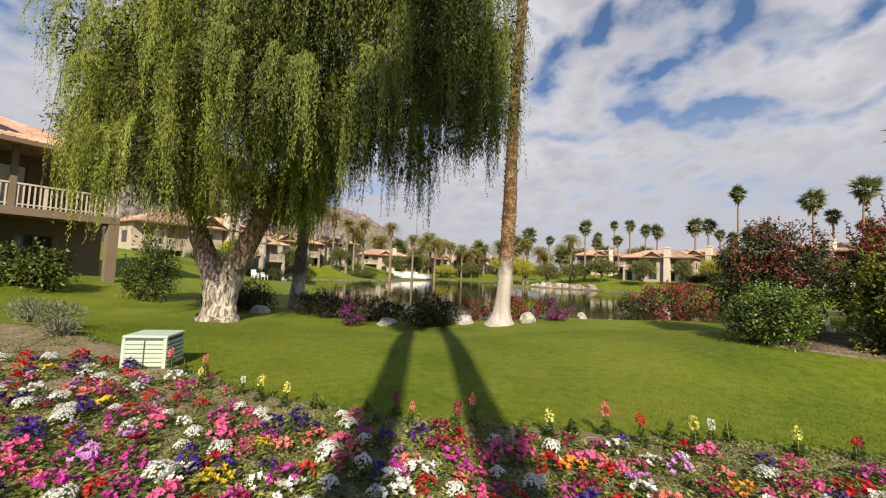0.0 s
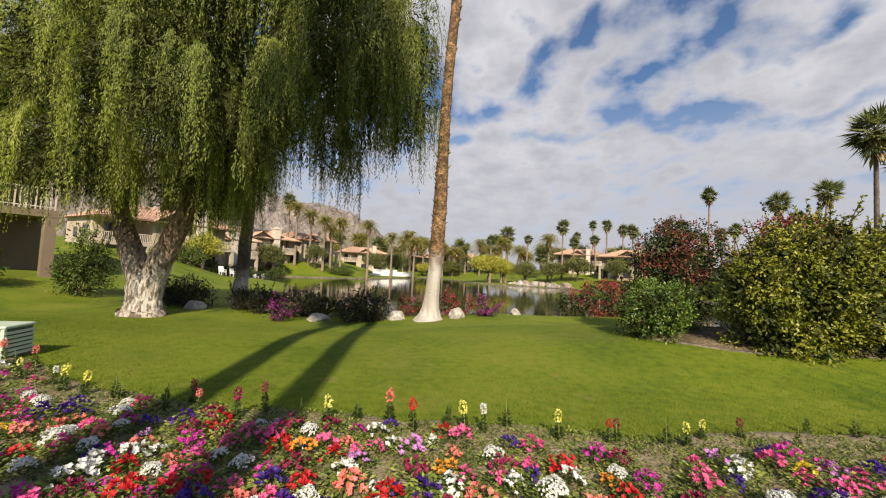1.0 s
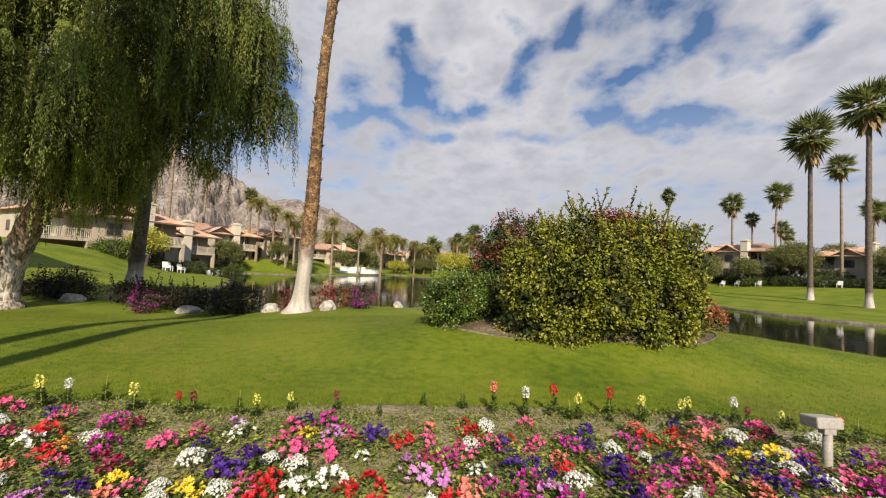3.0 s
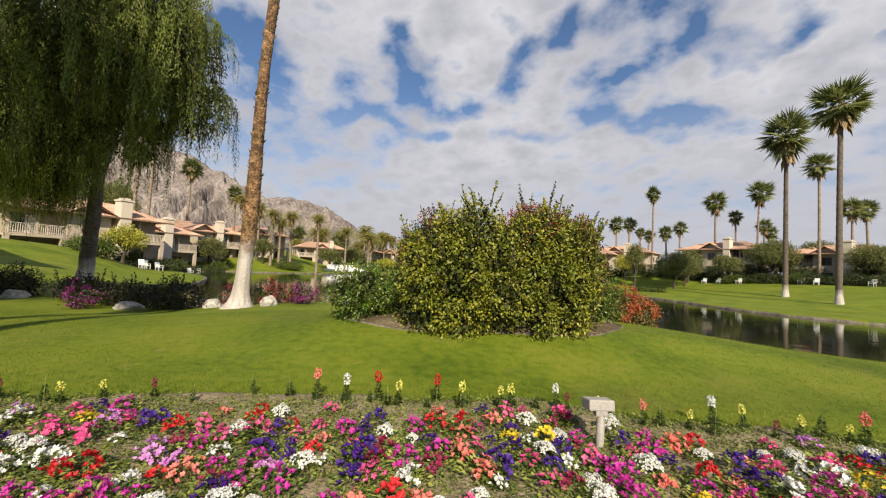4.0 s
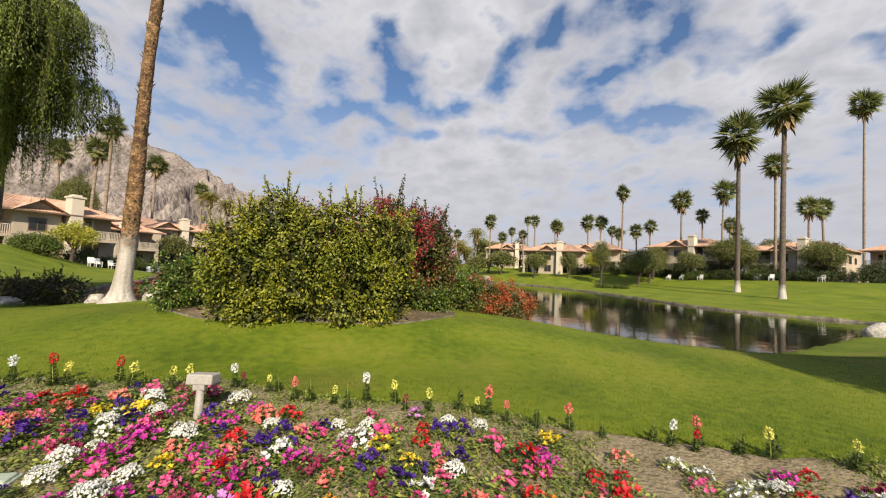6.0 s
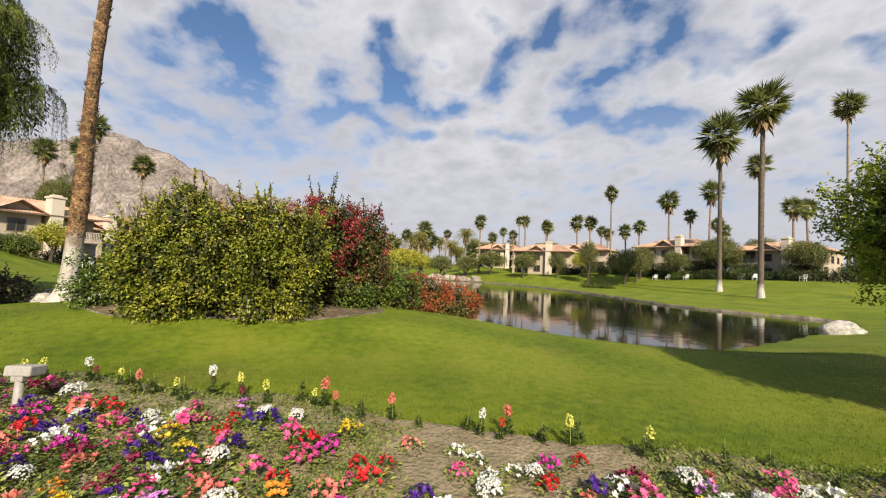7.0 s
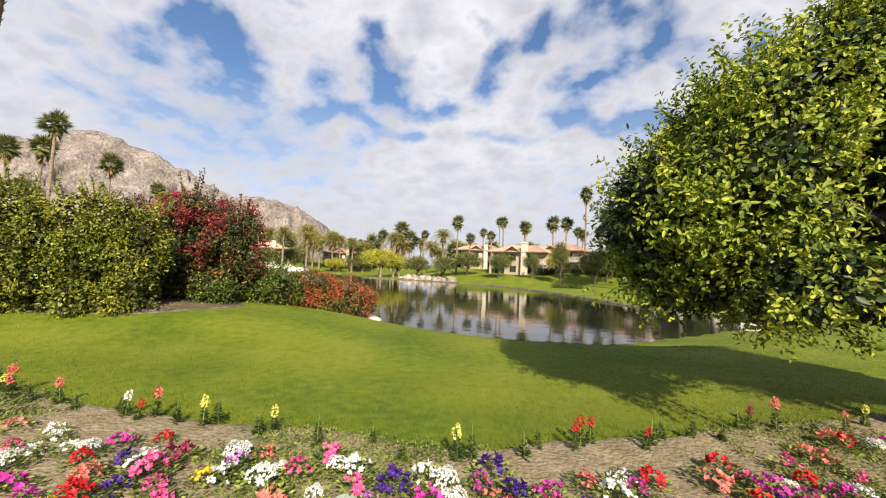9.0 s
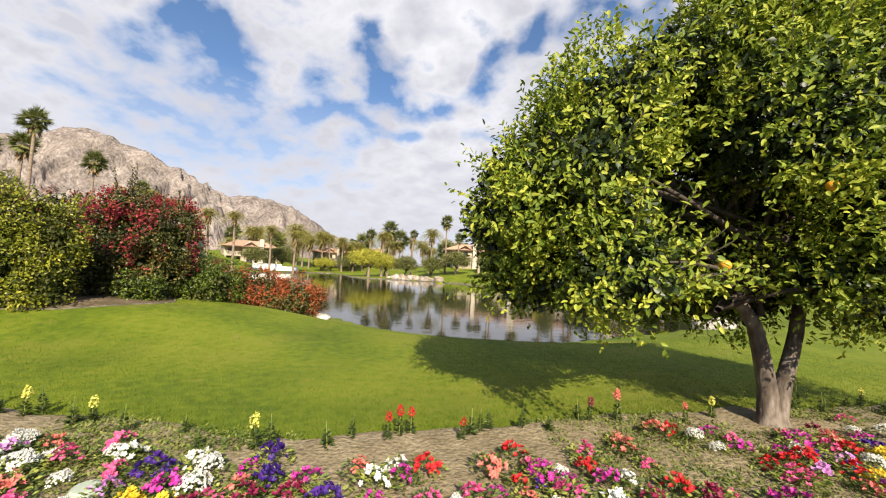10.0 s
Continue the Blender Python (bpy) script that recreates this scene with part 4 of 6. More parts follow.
def fan_crown_mesh(name, seed, n_fronds, size, blades, mat, droopy=0.36, low=-1.1):
    """Crown of fan fronds: a petiole and a spread of narrow folded blades each."""
    rng = np.random.default_rng(seed)
    items = []
    for i in range(n_fronds):
        az = i * 2.39996 + rng.uniform(-0.5, 0.5)
        el = low + (1.4 - low) * ((i + 0.5) / n_fronds) + rng.uniform(-0.2, 0.2)
        d = np.array([math.cos(az) * math.cos(el), math.sin(az) * math.cos(el), math.sin(el)])
        side = np.array([-math.sin(az), math.cos(az), 0])
        up = np.cross(d, side) * -1
        w = rng.uniform(-0.7, 0.7)
        side, up = side * math.cos(w) + up * math.sin(w), up * math.cos(w) - side * math.sin(w)
        grown = rng.uniform(0.78, 1.12)
        hub = d * size * rng.uniform(0.34, 0.5) * grown
        pet = leaf_arrays(np.zeros((1, 3)), hub[None], up[None], np.linalg.norm(hub), 0.06 * size)
        a = np.linspace(-1.35, 1.35, blades) + rng.uniform(-0.05, 0.05, blades)
        v = np.cos(a)[:, None] * d + np.sin(a)[:, None] * side - np.array([0, 0, droopy]) * (0.5 + np.abs(a)[:, None] * 0.5)
        L = grown * size * rng.uniform(0.5, 0.76, blades) * (1 - 0.25 * np.abs(a) / 1.25)
        items += [pet, leaf_arrays(np.repeat(hub[None], blades, 0), v, np.repeat(up[None], blades, 0) + rng.normal(size=(blades, 3)) * 0.3, L, size * 0.055, 0.3)]
    return np_mesh(name, *cat_arrays(items), mat)


def feather_crown_mesh(name, seed, n_fronds, size, leaflets, mat, low=-0.45):
    """Crown of arching feather fronds."""
    rng = np.random.default_rng(seed)
    items = []
    for i in range(n_fronds):
        az = i * 2.39996 + rng.uniform(-0.2, 0.2)
        el = low + (1.4 - low) * ((i + 0.5) / n_fronds) + rng.uniform(-0.1, 0.1)
        t = np.linspace(0.08, 1, leaflets)[:, None]
        out = np.array([math.cos(az), math.sin(az), 0])
        side = np.array([-math.sin(az), math.cos(az), 0])
        p = size * (out * math.cos(el) * t + np.array([0, 0, 1.0]) * (math.sin(el) * t - 0.55 * t ** 2.2))
        for s in (-1, 1):
            v = side * s * 0.8 + out * 0.6 + np.array([0, 0, -0.25])
            v = v + rng.normal(size=(leaflets, 3)) * 0.12
            items.append(leaf_arrays(p, v, np.repeat(np.array([[0, 0, 1.0]]), leaflets, 0), size * 0.26 * (1.1 - t[:, 0] * 0.6), size * 0.045, 0.1))
    return np_mesh(name, *cat_arrays(items), mat)


def skirt_mesh(name, seed, size, mat):
    rng = np.random.default_rng(seed)
    n = 70
    az = rng.uniform(0, 2 * math.pi, n)
    p = np.stack([np.cos(az) * 0.2, np.sin(az) * 0.2, rng.uniform(-0.9, 0.1, n) * size], -1)
    v = np.stack([np.cos(az) * 0.45, np.sin(az) * 0.45, -np.ones(n)], -1)
    return np_mesh(name, *leaf_arrays(p, v, np.stack([np.cos(az), np.sin(az), np.zeros(n)], -1), size * rng.uniform(0.5, 0.9, n), size * 0.16, 0.2), mat)


FAN = [fan_crown_mesh("fronds", 60 + i, 46, 1.8, 19, M["palm"]) for i in range(3)]
DATE = [feather_crown_mesh("fronds", 64 + i, 52, 2.6, 20, M["date"]) for i in range(2)]
SKIRT = [skirt_mesh("dry_skirt", 70 + i, 1.5, M["dead_frond"]) for i in range(2)]


def palm(label, x, y, height, radius, kind="fan", scale=1.0, mat=None, lean=(0, 0), seed=0, group="palms round the lake", base=None, flare=1.5):
    rng = random.Random(seed)
    z = (gz(x, y) if base is None else base) - 0.05
    ob = thing("fan_palm" if kind == "fan" else "date_palm", label, "palm tree", group, m=pose(x, y, z, 0, 0, rng.uniform(0, 360)))
    n = max(8, int(height / 0.5))
    pts, rad = [], []
    for i in range(n + 1):
        t = i / n
        pts.append((lean[0] * t * t, lean[1] * t * t, height * t))
        rad.append(radius * (1 + (flare - 1) * math.exp(-t * height / 0.5)) * (1 - 0.3 * t) * (1.05 if i % 2 else 0.97))
    part("trunk", quads_mesh("trunk", *tube(pts, rad, 10), mat or M["palm_trunk"]), None, ob)
    for nm, data in (("fronds", (FAN if kind == "fan" else DATE)[seed % (3 if kind == "fan" else 2)]), ("dry_skirt", SKIRT[seed % 2])):
        c = part(nm, data, None, ob)
        c.location = pts[-1]
        c.scale = (scale,) * 3
    return ob

# ---- palms ----


def main_palm():
    """The palm on the shore: whitewashed flared foot, brown trunk with frond stubs."""
    x, y = 1.28, 12.05
    rng = random.Random(3)
    ob = thing("shore_palm", "tall palm with a whitewashed flared trunk on the lawn", "palm tree", m=pose(x, y, gz(x, y) - 0.06))
    H = 17.0
    pts, rad = [], []
    for i in range(80):
        h = H * i / 79
        r = 0.165 + 0.045 * math.exp(-((h - 3.2) / 2.4) ** 2) + 0.07 * math.exp(-h / 1.8) + 0.30 * math.exp(-h / 0.25)
        pts.append((0.035 * h + 0.05 * math.sin(h * 0.6), 0.0, h))
        rad.append(r * (rng.uniform(0.955, 1.05) if h > 2.6 else rng.uniform(0.996, 1.006)))
    part("trunk", quads_mesh("trunk", *tube(pts, rad, 22, 0.018, rng), M["trunk_white"]), None, ob)
    stub = bmesh.new()
    q = [stub.verts.new(p) for p in ((0, 0.075, 0), (0, -0.075, 0), (0, 0, -0.10), (0.11, 0, 0.17))]
    for f in ((0, 1, 3), (1, 2, 3), (2, 0, 3)):
        stub.faces.new([q[k] for k in f])
    stub_mesh = bpy.data.meshes.new("frond_stub")
    stub.to_mesh(stub_mesh)
    stub.free()
    stub_mesh.materials.append(M["dead_frond"])
    for i in range(300):
        h = 2.0 + (H - 2.3) * rng.random() ** 1.35
        a = rng.uniform(0, 2 * math.pi)
        r = 0.17 + 0.045 * math.exp(-((h - 3.2) / 2.4) ** 2)
        cx = 0.035 * h + 0.05 * math.sin(h * 0.6)
        o = part("frond_stub", stub_mesh, None, ob)
        o.location = Vector((cx, 0, h)) + Vector((math.cos(a), math.sin(a), 0)) * (r - 0.03)
        o.rotation_euler, o.scale = (0, 0, a), (rng.uniform(0.5, 1.25), rng.uniform(0.6, 1.4), rng.uniform(0.4, 1.0))
    c = part("fronds", FAN[0], None, ob)
    c.location, c.scale = pts[-1], (1.6,) * 3


main_palm()

FAR_FAN = "tall fan palm with a slim grey trunk across the lake"


def palm_to(label, x, y, top, width, kind="fan", seed=0, radius=0.22, mat=None, lean=0.0):
    """A palm whose crown is centred at the height top and has that width."""
    palm(label, x, y, top - gz(x, y), radius, kind, width / (3.5 if kind == "fan" else 4.6), mat, (lean, 0), seed)


# two tall palms on the far bank and the ones behind
palm_to("tall fan palm with a pale-footed trunk on the far bank", 50.4, 43.2, 20.0, 6.3, "fan", 1, 0.28, M["trunk_low_white"], -0.4)
palm_to("tall fan palm with a pale-footed trunk on the far bank", 48.1, 35.3, 20.3, 5.4, "fan", 2, 0.27, M["trunk_low_white"], 0.2)
for i, (x, y, z, w) in enumerate([(54.3, 76.5, 19.6, 3.6), (48.9, 81, 13.4, 4.1), (52.9, 83.3, 13.9, 3.6), (54.9, 78.9, 11, 2.9), (61.5, 82.8, 12.4, 3.6), (66.5, 85.8, 13.9, 3.7), (63.4, 70.8, 17.4, 4.6), (73.6, 77.8, 15.9, 3.4), (72.9, 71.8, 20.2, 5.2), (81.3, 79.3, 14.6, 3.6), (85.5, 81.8, 13.6, 3.6), (67, 54.5, 20.4, 4.2), (80, 61, 15.6, 4.2), (83, 61, 15.6, 4.0), (92, 62, 36, 5.6), (44.2, 87.3, 12.8, 3.7), (40, 91.6, 14.5, 3.2), (36.8, 90.1, 10.6, 2.8)]):
    palm_to(FAR_FAN, x, y, z, w, "fan", i + 3, 0.22, None, 0.4 * math.sin(i * 2.1))
for i, (x, y, z, w, k) in enumerate([(10.4, 78.5, 8.3, 3.0, "fan"), (14.2, 82, 10.0, 4.3, "fan"), (19.5, 86.3, 9.6, 2.4, "fan"), (23.9, 84, 9.6, 5.4, "date"), (27.3, 85, 12.8, 3.8, "fan"), (30.6, 87.5, 9.5, 2.9, "fan"), (50.9, 106.7, 15.6, 4, "fan"), (43.9, 110.5, 17.2, 3, "fan"), (38.4, 108.2, 13.3, 2.9, "fan"), (57, 85.6, 12.4, 2.6, "fan"), (13, 80, 8.2, 4.2, "date")]):
    palm_to(FAR_FAN if k == "fan" else "feathery date palm beyond the lake", x, y, z, w, k, i, 0.22, None, 0.3 * math.sin(i))
for i, (x, y, z, w, k) in enumerate([(-32, 53, 18.6, 4.0, "fan"), (-38, 58, 16.6, 4.0, "fan"), (-38.5, 71.5, 17.8, 4.4, "fan"), (-29, 70, 13.4, 3.2, "fan"), (-27.4, 70, 12.0, 4.2, "date"), (-25.8, 73, 11.2, 4.4, "date"), (-22.7, 72, 10, 4.2, "date"), (-21.6, 73, 8.4, 4.4, "date"), (-11.2, 83.5, 8.4, 4.3, "date"), (-6.2, 83.5, 7.4, 5.0, "date"), (-8.5, 164, 12.4, 2.8, "fan"), (-4, 164, 12.1, 2.8, "fan"), (0, 173, 12.1, 2.9, "fan"), (-51, 67, 18.4, 4.4, "fan"), (-14, 72, 9.6, 4.0, "date"), (-8.8, 93, 9.6, 6.0, "date"), (-3.8, 112, 9.0, 5.6, "date"), (-0.2, 112, 8.6, 5.0, "date"), (-20.5, 76, 10.2, 4.6, "date")]):
    palm_to("fan palm with a shaggy crown before the hillside" if k == "fan" else "feathery date palm before the hillside", x, y, z, w, k, i, 0.24, None, 0.3 * math.sin(i * 1.3))
belt = random.Random(44)
for i in range(38):
    x = -34 + i * 2.6 + belt.uniform(-1.5, 1.5)
    k = "date" if i % 5 else "fan"
    palm_to("golden feathery date palm beyond the lake" if k == "date" else FAR_FAN, x, 116 + belt.uniform(-3, 9), belt.uniform(6.5, 10.5), belt.uniform(5.8, 7.8), k, i, 0.24, None, belt.uniform(-0.3, 0.3))
# palms on the roadside behind, whose shadows cross the lawn
palm("stout palm across the road", 0.28, -6.5, 14.0, 0.24, "fan", 0.9, None, (0, 0), 1, "roadside palms")
palm("stout palm across the road", 1.35, -6.8, 15.5, 0.24, "fan", 0.9, None, (0, 0), 2, "roadside palms")


# ---- citrus tree ----
def citrus_tree():
    x, y = 20.45, 2.25
    rng = np.random.default_rng(77)
    ob = thing("citrus_tree", "bushy orange tree with a forked trunk in the flower bed", "tree", m=pose(x, y, 0.0) @ Matrix.Scale(1.03, 4))
    st = [
        tube([(0.16, 0, -0.05), (0.16, 0, 0.12), (0.14, 0, 0.4), (0.1, 0.03, 0.75), (0.04, 0.05, 1.0), (-0.35, 0.1, 1.6), (-0.8, 0.2, 2.5)], [0.16, 0.10, 0.08, 0.075, 0.068, 0.055, 0.035], 16, 0.06, random.Random(4)),
        tube([(0.23, 0, -0.05), (0.25, 0, 0.12), (0.32, 0, 0.4), (0.42, 0.01, 0.7), (0.5, 0.02, 0.95), (0.7, 0.1, 1.7), (0.9, 0.2, 2.8)], [0.14, 0.09, 0.075, 0.07, 0.064, 0.05, 0.03], 16, 0.06, random.Random(5)),
    ]
    part("trunk", quads_mesh("trunk", *join(st), M["citrus_bark"]), None, ob)
    lumps = [
        ((-2.1, -0.2, 2.25), (0.75, 0.8, 0.7)), ((-1.75, -0.3, 1.5), (0.8, 0.7, 0.5)), ((-1.6, 0.2, 3.0), (0.8, 0.9, 0.65)), ((-1.7, 1.0, 2.2), (0.8, 0.9, 0.9)),
        ((-0.7, 0.2, 3.6), (0.9, 0.9, 0.7)), ((0.2, 0.1, 4.2), (1.0, 1.0, 0.8)), ((1.2, 0.0, 4.6), (1.1, 1.0, 0.9)), ((2.2, 0.1, 4.0), (0.9, 1.0, 0.9)),
        ((-0.2, -0.6, 2.9), (0.9, 0.7, 0.8)), ((0.9, -0.8, 3.2), (0.9, 0.7, 0.8)), ((0.8, -0.9, 2.1), (0.9, 0.6, 0.6)), ((1.9, -0.6, 2.6), (0.9, 0.8, 0.8)), ((2.3, -0.2, 1.9), (0.8, 0.8, 0.6)),
        ((0.0, 1.1, 2.8), (1.5, 0.9, 1.3)), ((1.5, 1.0, 2.8), (1.3, 0.9, 1.3)), ((-0.9, 1.6, 2.4), (1.1, 0.7, 1.1)), ((0.3, 1.3, 1.7), (1.3, 0.8, 0.6)), ((-0.8, 0.6, 1.9), (1.0, 0.8, 0.7)), ((0.4, -0.55, 1.5), (0.55, 0.45, 0.32)), ((1.5, 0.5, 1.7), (0.9, 0.8, 0.5)), ((1.1, -0.5, 1.42), (0.7, 0.55, 0.42)), ((1.9, -0.2, 1.35), (0.8, 0.7, 0.45)), ((-0.3, 0.7, 1.4), (0.9, 0.7, 0.4)), ((0.8, 1.2, 1.3), (0.9, 0.7, 0.4)), ((-2.45, 0.3, 2.1), (0.62, 0.8, 0.75)), ((-2.3, 0.2, 1.45), (0.55, 0.6, 0.42)),
    ]
    br = []
    for i in range(56):
        c, r = lumps[i % len(lumps)]
        a = Vector((rng.uniform(-0.5, 0.6), rng.uniform(-0.1, 0.2), rng.uniform(1.1, 2.2)))
        d = rng.normal(size=3)
        d /= np.linalg.norm(d)
        br.append(limb(a, Vector(c) + Vector(d * np.array(r) * 0.85), 0.035, 0.006, (0, 0, 0.1), rng, 5, 6))
    for piece in br:
        part("limb", quads_mesh("limb", *piece, M["dark_bark"]), None, ob)
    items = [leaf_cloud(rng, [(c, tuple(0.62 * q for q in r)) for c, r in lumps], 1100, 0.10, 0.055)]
    for c, r in lumps:
        n = int(1500 * (r[0] * r[1] * r[2]) ** (2 / 3))
        p, d = blob_points(rng, n, c, r, 0.66)
        keep = np.array([noise.noise((q[0] * 1.15, q[1] * 1.15, q[2] * 1.15 + 4)) for q in p]) > -0.12
        p, d = p[keep], d[keep]
        n = len(p)
        k = np.array([noise.noise((q[0] * 1.4, q[1] * 1.4, q[2] * 1.4)) + 0.5 * noise.noise((q[0] * 3.1, q[1] * 3.1, q[2] * 3.1)) for q in p])
        p = p + d * (k * 0.5)[:, None]
        shoot = d * 0.8 + rng.normal(size=d.shape) * 0.5 + np.array([0, 0, 0.2])
        shoot = unit(shoot)
        for j in range(9):
            q = p + shoot * (j * 0.03) + rng.normal(size=p.shape) * 0.012
            v = shoot * 0.55 + rng.normal(size=p.shape) * 0.75 - np.array([0, 0, 0.15])
            items.append(leaf_arrays(q, v, d + rng.normal(size=p.shape) * 0.5 + np.array([0, 0, 0.4]), rng.uniform(0.04, 0.078, n), rng.uniform(0.023, 0.037, n), 0.16, True))
    for i in range(150):
        c, r = lumps[int(rng.integers(len(lumps)))]
        d = unit(rng.normal(size=(1, 3)) + np.array([0, -0.2, 0.7]))[0]
        a = np.array(c) + d * np.array(r) * 0.85
        tip = a + (d + np.array([0, 0, 0.6])) * rng.uniform(0.15, 0.38)
        br.append(tube([a, tip], [0.006, 0.003], 4))
        part("limb", quads_mesh("limb", *br[-1], M["dark_bark"]), None, ob)
        t = np.linspace(0, 1, 16)[:, None]
        v = (tip - a) * 0.6 + rng.normal(size=(16, 3)) * 0.3
        items.append(leaf_arrays(a * (1 - t) + tip * t, v, rng.normal(size=(16, 3)), rng.uniform(0.05, 0.085, 16), rng.uniform(0.025, 0.038, 16), 0.16, True))
    part("foliage", np_mesh("foliage", *cat_arrays(items[1:]), M["citrus"]), None, ob)
    # darker leaf colour in here stands for the shade in the crown's gaps
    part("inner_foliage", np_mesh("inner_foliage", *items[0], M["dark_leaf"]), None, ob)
    for c in [(-1.25, -0.95, 1.55), (0.1, -1.3, 2.9), (1.1, -1.45, 2.2), (-0.4, -1.0, 2.2), (0.9, -1.4, 1.9), (1.8, -1.35, 2.7), (0.9, -1.4, 3.5)]:
        bm = bmesh.new()
        bmesh.ops.create_icosphere(bm, subdivisions=3, radius=0.042)
        for v in bm.verts:
            v.co.z *= 0.93
        o = part("orange", bm, M["fruit"], ob, "ripe orange")
        o.location = c


citrus_tree()


# ---- rocks ----
def boulder(label, x, y, size, seed, z=None, group="shore boulders", mat=None):
    rng = random.Random(seed)
    bm = bmesh.new()
    bmesh.ops.create_icosphere(bm, subdivisions=3, radius=1.0)
    off = Vector((rng.uniform(0, 50), rng.uniform(0, 50), 0))
    for v in bm.verts:
        n = v.co.normalized()
        k = 1 + 0.32 * noise.noise(n * 1.2 + off) + 0.13 * noise.noise(n * 3.5 + off)
        v.co = Vector((n.x * size[0], n.y * size[1], max(n.z, -0.45) * size[2])) * k
    for f in bm.faces:
        f.smooth = False
    me = bpy.data.meshes.new("boulder")
    bm.to_mesh(me)
    bm.free()
    me.materials.append(mat or M["rock"])
    ob = new("boulder", me)
    ob.matrix_basis = pose(x, y, (gz(x, y) if z is None else z) + size[2] * 0.25, 0, 0, rng.uniform(0, 360))
    return tagged(ob, label, "rock", group)


for i, (x, y, s) in enumerate([(-2.4, 12.4, (0.42, 0.26, 0.18)), (-0.5, 13.0, (0.3, 0.26, 0.23)), (0.15, 12.6, (0.3, 0.26, 0.24)), (2.15, 12.2, (0.24, 0.2, 0.26)), (4.3, 13.6, (0.18, 0.18, 0.15)), (14.3, 11.3, (0.3, 0.22, 0.18)), (31.0, 14.6, (0.5, 0.36, 0.4)), (31.9, 14.9, (0.62, 0.42, 0.46)), (32.7, 15.3, (0.5, 0.4, 0.3)), (-7.6, 14.0, (0.36, 0.3, 0.24))]):
    boulder("pale grey angular boulder at the water's edge", x, y, s, 90 + i)
rk = random.Random(8)
for i in range(26):
    a = i / 25
    x, y = 15.5 + 9.5 * a + rk.uniform(-0.8, 0.8), 77.5 - 4.5 * a + rk.uniform(-1.2, 0.8)
    boulder("weathered boulder of the rock cascade", x, y, (rk.uniform(0.5, 1.3), rk.uniform(0.5, 1.0), rk.uniform(0.35, 0.9)), 200 + i, -0.8, "cascade boulders", M["rock_tan"] if i % 3 else M["rock"])


# ---- lake edging ----
def lake_edging():
    P = LAKE
    k0 = int(np.argmin(np.hypot(P[:, 0] - 33, P[:, 1] - 16.2)))
    V = []
    idx = list(range(k0, len(P)))
    for j in idx:
        a, b, c = P[j - 1], P[j], P[(j + 1) % len(P)]
        t = (c - a) / np.linalg.norm(c - a)
        n = np.array([t[1], -t[0]])
        for o, z in ((-0.10, -1.1), (-0.08, -0.78 + 0.05 * math.sin(j * 1.7) + 0.03 * math.sin(j * 4.1)), (0.12, -0.74 + 0.04 * math.sin(j * 2.3)), (0.16, -1.0)):
            q = b + n * o
            V.append((q[0], q[1], z))
    ob = new("lake_edging", np_mesh("lake_edging", V, grid_faces(4, len(idx)), M["edging"]))
    tagged(ob, "low weathered stone edging along the far bank", "edging", kind="structure")


lake_edging()


# ---- houses ----
def tiled_slope(x0, x1, eave, ridge, ya, yb, hip0, hip1, pitch_tile=0.30):
    """Barrel-tiled slope from the eave line (y=ya) to the ridge (y=yb), cut by hips at its ends."""
    cols, rows = int((x1 - x0) / pitch_tile * 4), 10
    V = []
    for r in range(rows + 1):
        t = r / rows
        a, b = x0 + hip0 * t, x1 - hip1 * t
        for c in range(cols + 1):
            s = c / cols
            x = a + (b - a) * s
            w = 0.045 * math.cos(2 * math.pi * x / pitch_tile)
            V.append((x, ya + (yb - ya) * t, eave + (ridge - eave) * t + w + (0.02 if r % 2 else 0)))
    return V, [tuple(f) for f in grid_faces(cols + 1, rows + 1)]


def hip_roof(x0, x1, y0, y1, eave, ridge, hip):
    ym = (y0 + y1) / 2
    front = tiled_slope(x0, x1, eave, ridge, y0, ym, hip, hip)
    back = tiled_slope(x0, x1, eave, ridge, y1, ym, hip, hip)
    L = tiled_slope(y0, y1, eave, ridge, 0, 1, ym - y0 - 0.01, y1 - ym - 0.01)
    left = ([(x0 + hip * v[1], v[0], v[2]) for v in L[0]], L[1])
    right = ([(x1 - hip * v[1], v[0], v[2]) for v in L[0]], L[1])
    under = ([(x0, y0, eave - 0.06), (x1, y0, eave - 0.06), (x1, y1, eave - 0.06), (x0, y1, eave - 0.06)], [(0, 1, 2, 3)])
    return join([front, back, left, right, under])


def window(parent, x, y, z0, w, h, facing=-1, name="window"):
    """Framed dark pane set in a wall facing local -y."""
    bm = boxes((x - w / 2 - 0.07, x + w / 2 + 0.07, y - 0.05, y + 0.05, z0 + h, z0 + h + 0.07), (x - w / 2 - 0.07, x + w / 2 + 0.07, y - 0.05, y + 0.05, z0 - 0.07, z0), (x - w / 2 - 0.07, x - w / 2, y - 0.05, y + 0.05, z0, z0 + h), (x + w / 2, x + w / 2 + 0.07, y - 0.05, y + 0.05, z0, z0 + h), (x - 0.03, x + 0.03, y - 0.04, y + 0.05, z0, z0 + h))
    f = part(name, bm, M["trim"], parent)
    part("pane", boxes((x - w / 2, x + w / 2, y - 0.02, y + 0.04, z0, z0 + h)), M["glass"], f)
    if h > 1.5:
        part("curtain", boxes((x + 0.06, x + w / 2 - 0.03, y - 0.028, y - 0.022, z0 + 0.03, z0 + h - 0.03)), M["white_plastic"], f, "drawn pale curtain")
    return f


